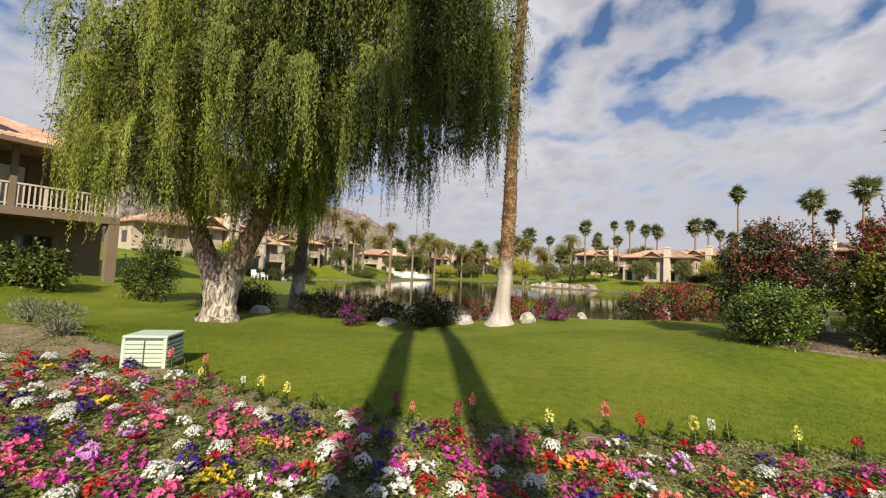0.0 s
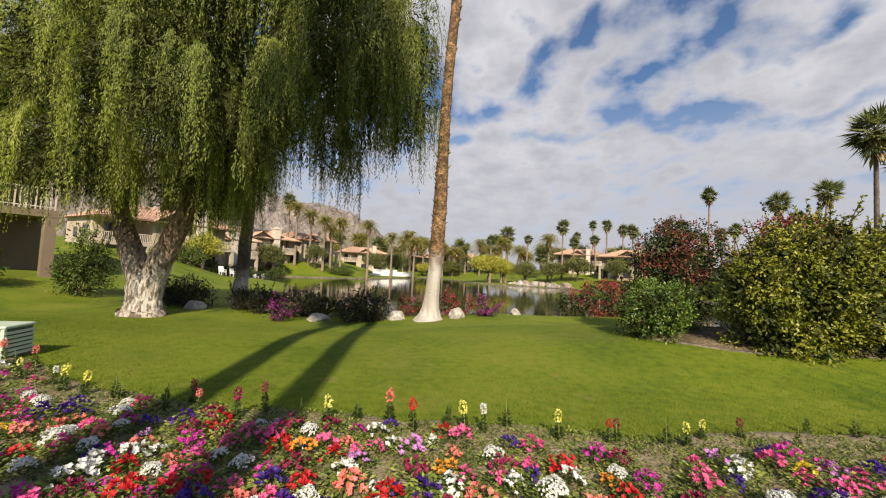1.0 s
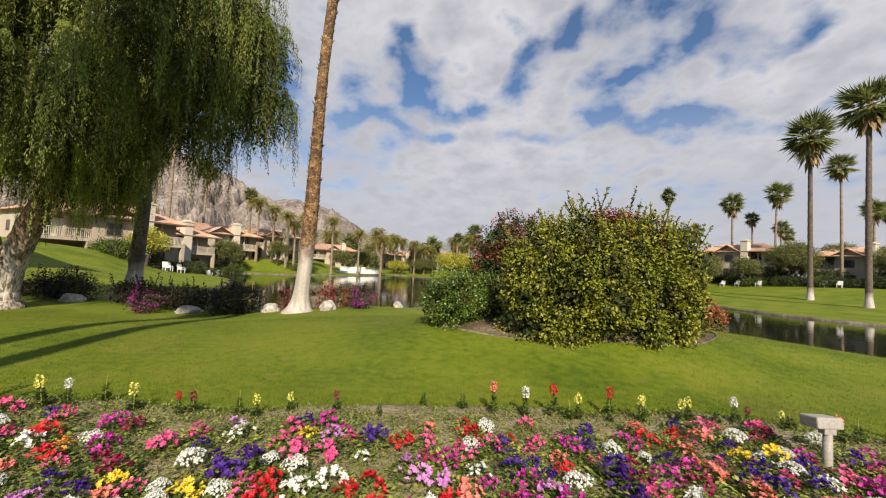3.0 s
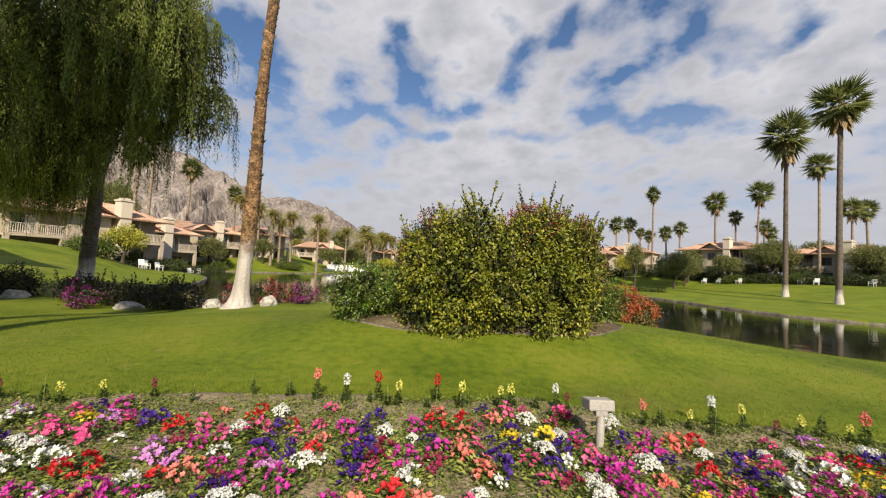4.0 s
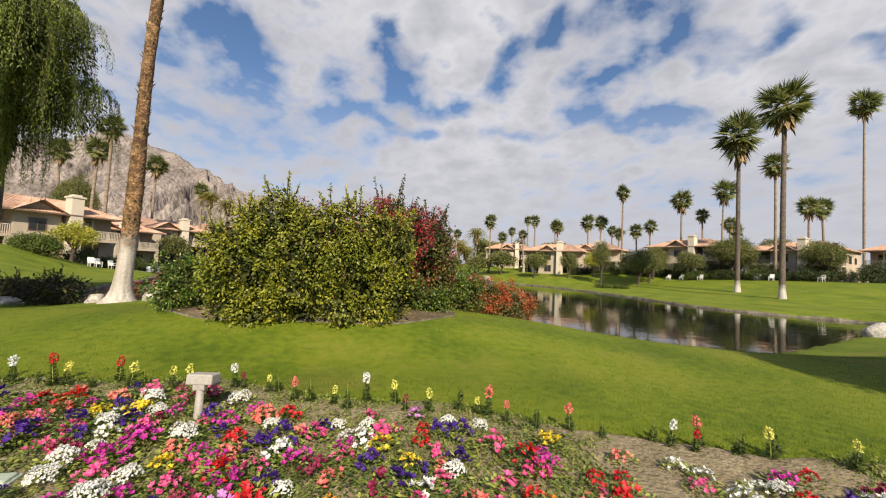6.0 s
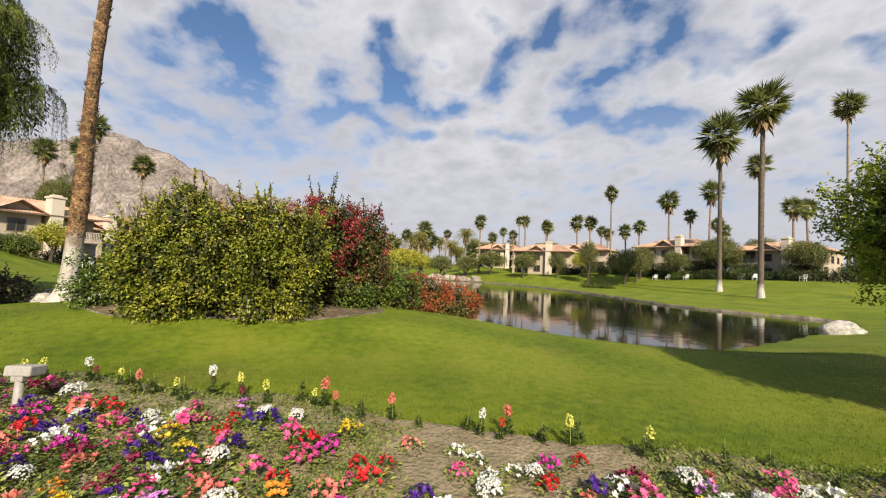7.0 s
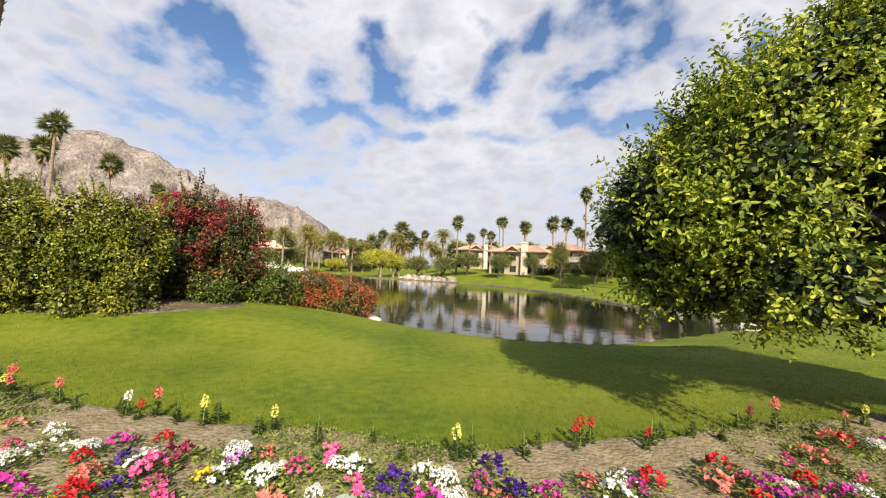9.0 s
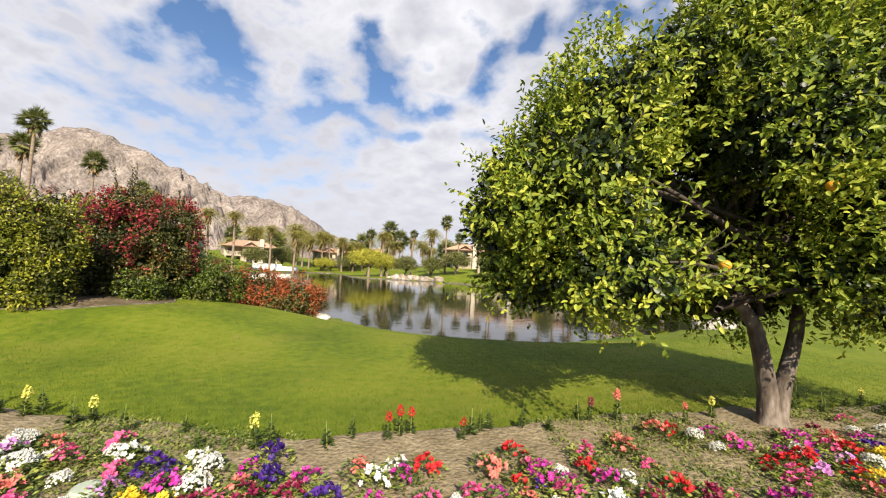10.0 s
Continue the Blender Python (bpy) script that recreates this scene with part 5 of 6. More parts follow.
def railing(parent, x0, x1, y, z, h=1.0):
    bm = boxes((x0, x1, y - 0.05, y + 0.05, z + h - 0.07, z + h), (x0, x1, y - 0.03, y + 0.03, z + 0.1, z + 0.15))
    k = int((x1 - x0) / 0.16)
    for i in range(k + 1):
        x = x0 + (x1 - x0) * i / k
        w = 0.06 if i % 9 == 0 else 0.025
        box(bm, x - w, x + w, y - 0.025, y + 0.025, z, z + h - 0.05)
    return part("railing", bm, M["rail"], parent)


def house(label, wall_mat, w=14.0, chimney_mat=None):
    """Two-storey stucco villa: recessed patios and balconies, a projecting bay, tiled hip roofs and a chimney. Front faces -y."""
    ob = thing("villa", label, "house", "villas round the lake")
    hw = w / 2
    part("wall", boxes((-hw, hw, 2.4, 9.5, -1.0, 5.55)), wall_mat, ob)
    part("bay", boxes((-hw * 0.36, hw * 0.18, 0.0, 2.4, -1.0, 5.5)), wall_mat, ob)
    for a, b in ((-hw, -hw * 0.36), (hw * 0.18, hw)):
        part("balcony_floor", boxes((a, b, 0.0, 2.4, 2.62, 2.95)), wall_mat, ob)
        railing(ob, a + 0.1, b - 0.1, 0.12, 2.95)
        c = (a + b) / 2
        for x in (a + 0.2, b - 0.2):
            part("pillar", boxes((x - 0.2, x + 0.2, 0.02, 0.42, -1.0, 2.62)), wall_mat, ob)
        part("post", boxes((c - 0.1, c + 0.1, 0.06, 0.26, 2.95, 5.45)), wall_mat, ob)
        window(ob, c - 0.9, 2.39, 0.05, 1.9, 2.1, name="sliding_door")
        window(ob, c + 1.1, 2.39, 0.6, 1.2, 1.3)
        window(ob, c - 0.3, 2.39, 2.98, 1.9, 2.0, name="sliding_door")
    bx = -hw * 0.09
    for s in (-1, 1):
        for yy, zz, ww, hh in ((4.2, 3.4, 1.2, 1.2), (6.8, 3.4, 0.9, 1.0), (5.2, 0.6, 1.4, 1.4)):
            fr = boxes((s * hw - 0.04, s * hw + 0.04, yy - ww / 2 - 0.06, yy + ww / 2 + 0.06, zz - 0.06, zz), (s * hw - 0.04, s * hw + 0.04, yy - ww / 2 - 0.06, yy + ww / 2 + 0.06, zz + hh, zz + hh + 0.06), (s * hw - 0.04, s * hw + 0.04, yy - ww / 2 - 0.06, yy - ww / 2, zz, zz + hh), (s * hw - 0.04, s * hw + 0.04, yy + ww / 2, yy + ww / 2 + 0.06, zz, zz + hh))
            f = part("window", fr, M["trim"], ob)
            part("pane", boxes((s * hw - 0.02, s * hw + 0.02, yy - ww / 2, yy + ww / 2, zz, zz + hh)), M["glass"], f)
    window(ob, bx, -0.01, 3.5, 1.3, 1.3)
    window(ob, bx, -0.01, 0.7, 1.5, 1.4)
    part("roof", quads_mesh("roof", *hip_roof(-hw - 0.5, hw + 0.5, -0.9, 10.0, 5.55, 7.5, 4.2), M["roof"], False), None, ob)
    half = (hw * 0.54) / 2
    cx = -hw * 0.09
    sl = []
    for s in (-1, 1):
        V, F = tiled_slope(-1.0, 3.6, 5.42, 6.86, 0, 1, 0, 0)
        sl.append(([(cx + s * (half + 0.45) * (1 - v[1]), v[0], v[2]) for v in V], F))
    part("bay_roof", quads_mesh("bay_roof", *join(sl), M["roof"], False), None, ob)
    gx0, gx1, gz0 = -hw * 0.36, hw * 0.18, 5.5
    bm = bmesh.new()
    tri = [bm.verts.new(p) for p in ((gx0, -0.02, gz0), (gx1, -0.02, gz0), ((gx0 + gx1) / 2, -0.02, gz0 + 1.25), (gx0, 0.2, gz0), (gx1, 0.2, gz0), ((gx0 + gx1) / 2, 0.2, gz0 + 1.25))]
    for f in ((0, 1, 2), (3, 5, 4), (0, 2, 5, 3), (1, 4, 5, 2)):
        bm.faces.new([tri[k] for k in f])
    part("gable", bm, wall_mat, ob)
    part("fascia", boxes((-hw - 0.5, hw + 0.5, -0.92, -0.87, 5.38, 5.56)), M["trim"], ob)
    ch = part("chimney", boxes((hw * 0.24, hw * 0.24 + 1.15, -0.9, 0.6, -1.0, 7.5), bevel=0.03), chimney_mat or M["stucco_light"], ob)
    part("chimney_cap", boxes((hw * 0.24 - 0.1, hw * 0.24 + 1.25, -1.0, 0.7, 7.5, 7.7), (hw * 0.24 + 0.2, hw * 0.24 + 0.95, -0.7, 0.4, 7.7, 7.9)), chimney_mat or M["stucco_light"], ch)
    return ob


# chimney x y, turn and size
VILLAS = [(63.5, 67.5, -62, 0.95), (71.0, 53.5, -66, 0.92), (41.0, 76.5, -40, 0.95), (50.0, 78.0, -48, 0.9), (36, 92, -20, 0.9), (84, 45, -70, 1.0), (-29.0, 45.5, 62, 1.05), (-31.0, 56.0, 60, 1.0), (-29.6, 67.0, 52, 0.95), (-25.0, 77.5, 46, 0.9), (-18, 98, 30, 0.9), (-3.0, 124, 10, 0.9), (10, 128, 0, 0.9)]
NEAR_VILLA = (-20.7, 9.6, 60)
proto = {}
for k, (mk, lab) in enumerate((("stucco", "two-storey cream stucco villa with a terracotta tiled roof"), ("stucco_tan", "two-storey tan stucco villa with balconies and a tiled roof"))):
    proto[k] = house(lab, M[mk], 14.0 if k == 0 else 17.0, None if k == 0 else M[mk])
proto[1].matrix_basis = pose(NEAR_VILLA[0], NEAR_VILLA[1], gz(-19, 12) - 0.05, 0, 0, NEAR_VILLA[2])
for i, (x, y, r, k) in enumerate(VILLAS):
    turn = pose(0, 0, 0, 0, 0, r)
    off = turn @ Vector((2.43 * k, -0.1 * k, 0))
    m = pose(x - off.x, y - off.y, gz(x, y) - 0.1, 0, 0, r) @ Matrix.Scale(k, 4)
    if i:
        copy_thing(proto[0], m)
    else:
        proto[0].matrix_basis = m


# ---- far trees and shrubs ----
def round_tree(label, x, y, h, w, mat, seed, trunk=0.16, group="trees round the lake", leaf=(0.34, 0.19), dens=36):
    rng = np.random.default_rng(seed)
    ob = thing("garden_tree", label, "tree", group, m=pose(x, y, gz(x, y) - 0.05))
    th = h * 0.34
    br = [tube([(0, 0, 0), (0.05, 0, th * 0.6), (0.1 * w, 0, th)], [trunk * 1.3, trunk, trunk * 0.8], 8)]
    lumps = []
    for i in range(9):
        a = i * 2.4
        q = 0.62 * w * math.sqrt((i + 0.5) / 9)
        c = (q * math.cos(a), q * math.sin(a), h * (0.62 + 0.22 * math.cos(q / w * 2.4) + rng.uniform(-0.05, 0.05)))
        r = w * rng.uniform(0.34, 0.5)
        lumps.append((c, (r, r, h * rng.uniform(0.16, 0.24))))
        br.append(limb((0.1 * w, 0, th * 0.85), c, trunk * 0.5, 0.03, (0, 0, 0.1), rng, 4, 6))
    part("trunk", quads_mesh("trunk", *join(br), M["dark_bark"]), None, ob)
    part("crown", np_mesh("crown", *leaf_cloud(rng, lumps, dens, *leaf), mat), None, ob)
    return ob


for i, (x, y, h, w, mk) in enumerate([(47.2, 58.8, 5.6, 3.2, "far_leaf"), (50.5, 61, 5.2, 2.8, "far_leaf"), (62.7, 58, 6.6, 3.9, "far_leaf"), (72.4, 53, 6.0, 3.2, "far_leaf"), (42.7, 62.5, 7.6, 1.7, "far_leaf"), (34.3, 73.2, 4.8, 2.6, "far_leaf"), (10.0, 79.5, 5.8, 4.4, "yellow_leaf"), (13.5, 82.5, 4.6, 3.4, "yellow_leaf"), (18, 81, 4.4, 3.0, "far_leaf"), (29, 80, 4.8, 3.4, "far_leaf"), (24, 82, 4.2, 3.0, "far_leaf"), (-11.5, 92, 5.8, 3.6, "far_leaf"), (-5.0, 111, 3.6, 3.4, "yellow_leaf"), (-26.3, 42.2, 4.0, 2.0, "yellow_leaf"), (-29.5, 63.5, 4.6, 2.2, "far_leaf"), (-44, 62, 9.5, 3.2, "far_leaf"), (-47, 66, 10.5, 3.0, "far_leaf"), (2, 114, 4.5, 4, "far_leaf"), (38, 80, 5, 2.6, "far_leaf"), (45, 70, 4.6, 2.2, "yellow_leaf"), (66, 60, 5, 2.8, "far_leaf"), (53.5, 64.5, 5.6, 2.8, "far_leaf"), (57.5, 60.5, 4.6, 2.4, "far_leaf"), (69, 49, 5.4, 3.0, "far_leaf"), (78, 44, 6.5, 3.2, "far_leaf"), (40, 70, 4.6, 2.0, "far_leaf"), (73, 60, 7, 3.2, "far_leaf"), (-33, 50, 5.0, 2.4, "far_leaf"), (-27.5, 61.5, 4.6, 2.0, "far_leaf"), (-24, 71.5, 4.6, 2.2, "far_leaf"), (-16, 88, 4.6, 3.0, "far_leaf"), (66.5, 62, 6.4, 3.2, "far_leaf")]):
    round_tree("rounded olive-green garden tree" if mk != "yellow_leaf" else "yellow-green acacia by the lake", x, y, h, w, M[mk], 300 + i, leaf=(0.30, 0.16) if y > 75 else (0.22, 0.10), dens=34 if y > 75 else 64)
for i, (x, y, w, h) in enumerate([(-28.5, 40.2, 2.0, 1.6), (-24.6, 36.5, 2.0, 1.6), (-27.5, 52, 1.8, 1.3), (-26.5, 61, 1.5, 1.2), (-16.5, 13.2, 1.5, 1.4), (-17.5, 10.6, 1.4, 1.4), (42, 55, 1.3, 0.5), (40.5, 57, 1.6, 0.6), (58, 60, 2.0, 1.3), (64, 54, 2.2, 1.5), (-20, 72.8, 3, 1.4)]):
    shrub("garden_shrub", "clipped green shrub beside a villa", x, y, [((0, 0, h * 0.5), (w, w * 0.6, h * 0.55)), ((w * 0.5, 0, h * 0.4), (w * 0.6, w * 0.5, h * 0.45))], (0.14, 0.08), M["box_leaf"], 140, 3, 400 + i, "garden shrubs")

# patio hedges; the later, taller right-bank ones are added to stand for shade
for i, (x, y, w, h) in enumerate([(56, 66, 3.2, 1.2), (58.5, 63, 3.0, 1.3), (60.5, 60, 2.6, 1.4), (63, 56.5, 3.0, 1.3), (66, 51, 2.4, 1.2), (68, 47, 3.0, 1.4), (44, 74, 2.6, 1.2), (47, 74, 3.2, 1.2), (-25.8, 46.5, 2.4, 1.3), (-27.5, 44, 2.0, 1.3), (-27, 58.5, 3.0, 1.2), (-27.0, 55, 2.0, 1.2), (51, 70, 3.4, 1.3), (54, 67.5, 3.2, 1.5), (61.5, 57.5, 3.0, 1.6), (64.5, 53, 3.0, 1.6), (67, 49, 2.6, 1.6), (70, 44, 3.2, 2.0), (58, 65.5, 4.0, 2.4), (62.5, 60.5, 4.0, 2.6), (66, 55.5, 4.0, 2.6), (69.5, 50, 4.2, 2.8), (72.5, 44.5, 4.4, 2.8), (75, 38.5, 4.4, 3.0), (53, 71.5, 3.6, 2.2), (49, 75.5, 3.6, 2.0), (-29.5, 41.5, 2.6, 1.5), (-26.5, 49.5, 2.4, 1.4), (-28, 63.5, 2.4, 1.4)]):
    shrub("foundation_hedge", "dark clipped hedge along a villa patio, doubling as patio shade", x, y, [((0, 0, h * 0.5), (w * 0.5, 0.7, h * 0.55)), ((w * 0.5, 0.2, h * 0.5), (w * 0.5, 0.7, h * 0.5)), ((-w * 0.5, -0.2, h * 0.45), (w * 0.5, 0.7, h * 0.5))], (0.14, 0.08), M["dark_leaf"], 120, 3, 430 + i, "hedges along the patios")


def terrace_wall():
    ob = thing("terrace_wall", "white stepped garden wall beside the far shore", "wall", m=pose(-12.5, 89.5, gz(-12.5, 89.5) + 0.1, 0, 0, 35) @ Matrix.Scale(0.7, 4))
    part("high_wall", boxes((-6, 3, 0, 0.4, 0, 2.2), bevel=0.04), M["white_plastic"], ob)
    part("low_wall", boxes((3, 8.5, -0.2, 0.3, 0, 1.5), bevel=0.04), M["white_plastic"], ob)
    part("step", boxes((-7.5, 7, -1.6, -0.3, 0, 0.7), bevel=0.04), M["white_plastic"], ob)


terrace_wall()


def lawn_chair(x, y, r):
    ob = thing("lawn_chair", "white plastic lawn chair on a villa patio", "chair", "patio chairs", m=pose(x, y, gz(x, y) + 0.02, 0, 0, r))
    part("seat", boxes((-0.28, 0.28, -0.28, 0.28, 0.36, 0.41), bevel=0.015), M["white_plastic"], ob)
    b = part("backrest", boxes((-0.28, 0.28, -0.03, 0.03, 0, 0.62), bevel=0.015), M["white_plastic"], ob)
    b.location, b.rotation_euler = (0, 0.28, 0.38), (radians(-16), 0, 0)
    for sx in (-0.25, 0.25):
        for sy in (-0.25, 0.25):
            part("leg", boxes((sx - 0.025, sx + 0.025, sy - 0.025, sy + 0.025, 0, 0.37)), M["white_plastic"], ob)
        part("armrest", boxes((sx - 0.03, sx + 0.03, -0.28, 0.28, 0.58, 0.62), bevel=0.01), M["white_plastic"], ob)
        part("arm_post", boxes((sx - 0.02, sx + 0.02, -0.27, -0.22, 0.36, 0.6)), M["white_plastic"], ob)


for x, y, r in [(55.0, 62.5, -60), (56.2, 60.8, -60), (57.8, 58.6, -70), (62.5, 53.0, -75), (63.4, 51.6, -60), (-25.0, 44.0, 60), (-24.4, 45.2, 70), (-26.2, 54.0, 60), (-25.6, 55.3, 65), (-23.2, 41.0, 60), (65.5, 46.5, -80)]:
    lawn_chair(x, y, r)


# ---- mountain ----
def mountain():
    RIDGE = [(-3200, 250), (-2600, 320), (-2000, 370), (-1600, 395), (-1440, 418), (-1330, 420), (-1242, 464), (-1166, 462), (-1068, 432), (-950, 392), (-886, 358), (-760, 298), (-655, 244), (-573, 250), (-511, 248), (-424, 221), (-336, 171), (-224, 105), (-136, 55), (-40, 14), (200, 0)]
    xs = np.arange(-3200, 201, 11.0)
    ys = np.linspace(0, 1, 64)
    rx, rz = [p[0] for p in RIDGE], [p[1] for p in RIDGE]
    V = []
    for t in ys:
        for x in xs:
            top = np.interp(x, rx, rz)
            q = Vector((x / 260, t * 2.4, 1.5))
            crag = noise.fractal(Vector((x / 90, t * 7, 2)), 0.9, 2.1, 5)
            gully = abs(noise.noise(Vector((x / 62 + 1.3 * noise.noise(q), t * 0.9, 5)))) * 2
            prof = t ** 1.15
            rib = noise.ridged_multi_fractal(Vector((x / 120 + t * 1.6, t * 2.2, 3)), 0.9, 2.2, 5, 1.0, 2.0)
            h = top * prof + (crag * 26 + (rib - 1.0) * 24 + (gully - 0.6) * 105 * (1 - t * 0.75)) * min(1, top / 200) * (0.25 + 0.75 * min(1, t * 3)) * (0.35 if t > 0.93 else 1)
            V.append((x + 12 * crag, 1500 - 620 * (1 - t) + 25 * gully, max(h, -5)))
    n = len(V)
    for x in xs:
        V.append((x, 1900, np.interp(x, rx, rz) * 0.35))
    rows = len(ys) + 1
    ob = new("mountain", np_mesh("mountain", V, grid_faces(len(xs), rows), M["mountain"], False))
    tagged(ob, "bare rocky desert mountain ridge in sunlight", "mountain", kind="structure")


mountain()

# ---- things in the bed ----


def utility_box():
    ob = thing("utility_box", "pale green louvred metal utility box on the soil", "utility box", m=pose(-4.1, 4.9, 0.03, 0, 0, 14) @ Matrix.Scale(0.66, 4))
    w, d, h = 0.38, 0.34, 0.58
    bm = bmesh.new()
    lo = [bm.verts.new(p) for p in ((-w, -d, 0), (w, -d, 0), (w, d, 0), (-w, d, 0))]
    hi = [bm.verts.new(p) for p in ((-w * 0.97, -d * 0.95, h), (w * 0.97, -d * 0.95, h), (w * 0.97, d * 0.95, h), (-w * 0.97, d * 0.95, h))]
    for i in range(4):
        bm.faces.new((lo[i], lo[(i + 1) % 4], hi[(i + 1) % 4], hi[i]))
    bm.faces.new(hi)
    part("body", bm, M["dark_gap"], ob)
    part("lid", boxes((-w - 0.02, w + 0.02, -d - 0.02, d + 0.02, h, h + 0.06), bevel=0.025), M["green_box"], ob)
    for k in range(6):
        z = 0.04 + k * 0.085
        part("slat", boxes((-w - 0.015, -0.012, -d - 0.022, -d + 0.03, z, z + 0.07), bevel=0.008), M["green_box"], ob)
        part("slat", boxes((0.012, w + 0.015, -d - 0.022, -d + 0.03, z, z + 0.07), bevel=0.008), M["green_box"], ob)
        part("slat", boxes((w - 0.03, w + 0.022, -d, d, z, z + 0.055), bevel=0.008), M["green_box"], ob)
        part("slat", boxes((-w - 0.022, -w + 0.03, -d, d, z, z + 0.055), bevel=0.008), M["green_box"], ob)
    for x in (-w, w - 0.04):
        part("corner_post", boxes((x - 0.012, x + 0.052, -d - 0.028, -d + 0.03, 0, h), bevel=0.006), M["green_box"], ob)


utility_box()


def path_light():
    ob = thing("garden_spotlight", "weathered grey garden spotlight on a post in the bed", "garden light", m=pose(8.79, 2.9, 0.02))
    part("post", quads_mesh("post", *tube([(0, 0, 0), (0.005, 0, 0.3)], [0.035, 0.03], 10), M["lamp_grey"]), None, ob)
    head = part("head", boxes((-0.11, 0.11, -0.08, 0.08, 0.3, 0.39), bevel=0.012), M["lamp_grey"], ob)
    head.rotation_euler = (radians(-8), 0, 0)
    part("bracket", boxes((-0.05, 0.05, -0.03, 0.03, 0.26, 0.31), bevel=0.006), M["lamp_grey"], ob)


path_light()


def valve_lid(x, y, r, rect=False):
    ob = thing("valve_cover", "dull green plastic irrigation valve cover in the soil", "valve cover", "valve covers", m=pose(x, y, 0.03, 0, 0, 12))
    if rect:
        part("cover", boxes((-r * 1.3, r * 1.3, -r * 0.8, r * 0.8, 0, 0.045), bevel=0.02), M["lid"], ob)
        part("rim", boxes((-r * 1.45, r * 1.45, -r * 0.95, r * 0.95, -0.02, 0.025), bevel=0.01), M["lid"], ob)
    else:
        part("cover", quads_mesh("cover", *tube([(0, 0, 0), (0, 0, 0.035), (0, 0, 0.045)], [r, r, r * 0.9], 24), M["lid"], False), None, ob)
        part("rim", quads_mesh("rim", *tube([(0, 0, -0.02), (0, 0, 0.02), (0, 0, 0.022)], [r * 1.12, r * 1.12, r * 1.0], 24), M["lid"], False), None, ob)


valve_lid(7.95, 1.9, 0.085)
valve_lid(8.17, 1.9, 0.08, True)
valve_lid(14.95, 1.2, 0.08)


def sage_bush(x, y, s, seed):
    rng = np.random.default_rng(seed)
    ob = thing("sage_bush", "wispy grey-green sage bush on bark mulch", "shrub", "sage bushes", m=pose(x, y, gz(x, y)))
    n = 700
    d = unit(np.stack([rng.normal(size=n) * 0.7, rng.normal(size=n) * 0.7, np.abs(rng.normal(size=n)) + 0.5], -1))
    p = d * (s * rng.random(n) ** 0.5)[:, None]
    part("foliage", np_mesh("foliage", *leaf_arrays(p, d + rng.normal(size=(n, 3)) * 0.4, rng.normal(size=(n, 3)), 0.09, 0.018), M["sage"]), None, ob)
    for i in range(24):
        part("stem", quads_mesh("stem", *tube([(0, 0, 0), tuple(d[i] * s * 0.9)], [0.008, 0.003], 4), M["dark_bark"]), None, ob)


for i, (x, y, s) in enumerate([(-7.6, 6.7, 0.55), (-9.2, 7.6, 0.5), (-6.9, 6.2, 0.28)]):
    sage_bush(x, y, s, 500 + i)


# ---- bedding flowers ----
def foliage_mesh(seed, r, n=125, leaf=0.038):
    rng = np.random.default_rng(seed)
    az, q = rng.uniform(0, 2 * math.pi, n), rng.random(n) ** 0.6
    p = np.stack([np.cos(az) * r * q * 0.8, np.sin(az) * r * q * 0.8, rng.uniform(0.0, 0.12, n) * (1.05 - 0.6 * q)], -1)
    d = np.stack([np.cos(az), np.sin(az), rng.uniform(-0.1, 0.7, n)], -1)
    return np_mesh("leaves", *leaf_arrays(p, d, np.array([0, 0, 1.0]) + rng.normal(size=(n, 3)) * 0.4, leaf * rng.uniform(0.7, 1.3, n), leaf * 0.55, 0.15), M["plant_leaf"])


def disc_flower(c, n, r, petals, rng, cup=0.25):
    """Open bloom: lobed petals round a centre, facing n."""
    n = Vector(n).normalized()
    s = n.orthogonal().normalized()
    u = n.cross(s)
    a0 = rng.uniform(0, 6.28)
    V, F = [], []
    for k in range(petals):
        a = a0 + 2 * math.pi * k / petals
        h = math.pi / petals * 1.02
        e = lambda t, q, z: Vector(c) + (s * math.cos(t) + u * math.sin(t)) * q + n * z
        o = len(V)
        g = rng.uniform(0.82, 1.15)
        w = rng.uniform(0.2, 1.7)
        V += [e(a, 0.0, -0.3 * r), e(a - h, r * 0.66, cup * r * w), e(a - h * 0.45, r * 1.08 * g, cup * r * 1.5 * w), e(a + h * 0.45, r * 1.02 * g, cup * r * 0.7), e(a + h, r * 0.66, cup * r)]
        F += [(o, o + 1, o + 2), (o, o + 2, o + 3), (o, o + 3, o + 4)]
    return np.array([tuple(v) for v in V]), np.array(F)


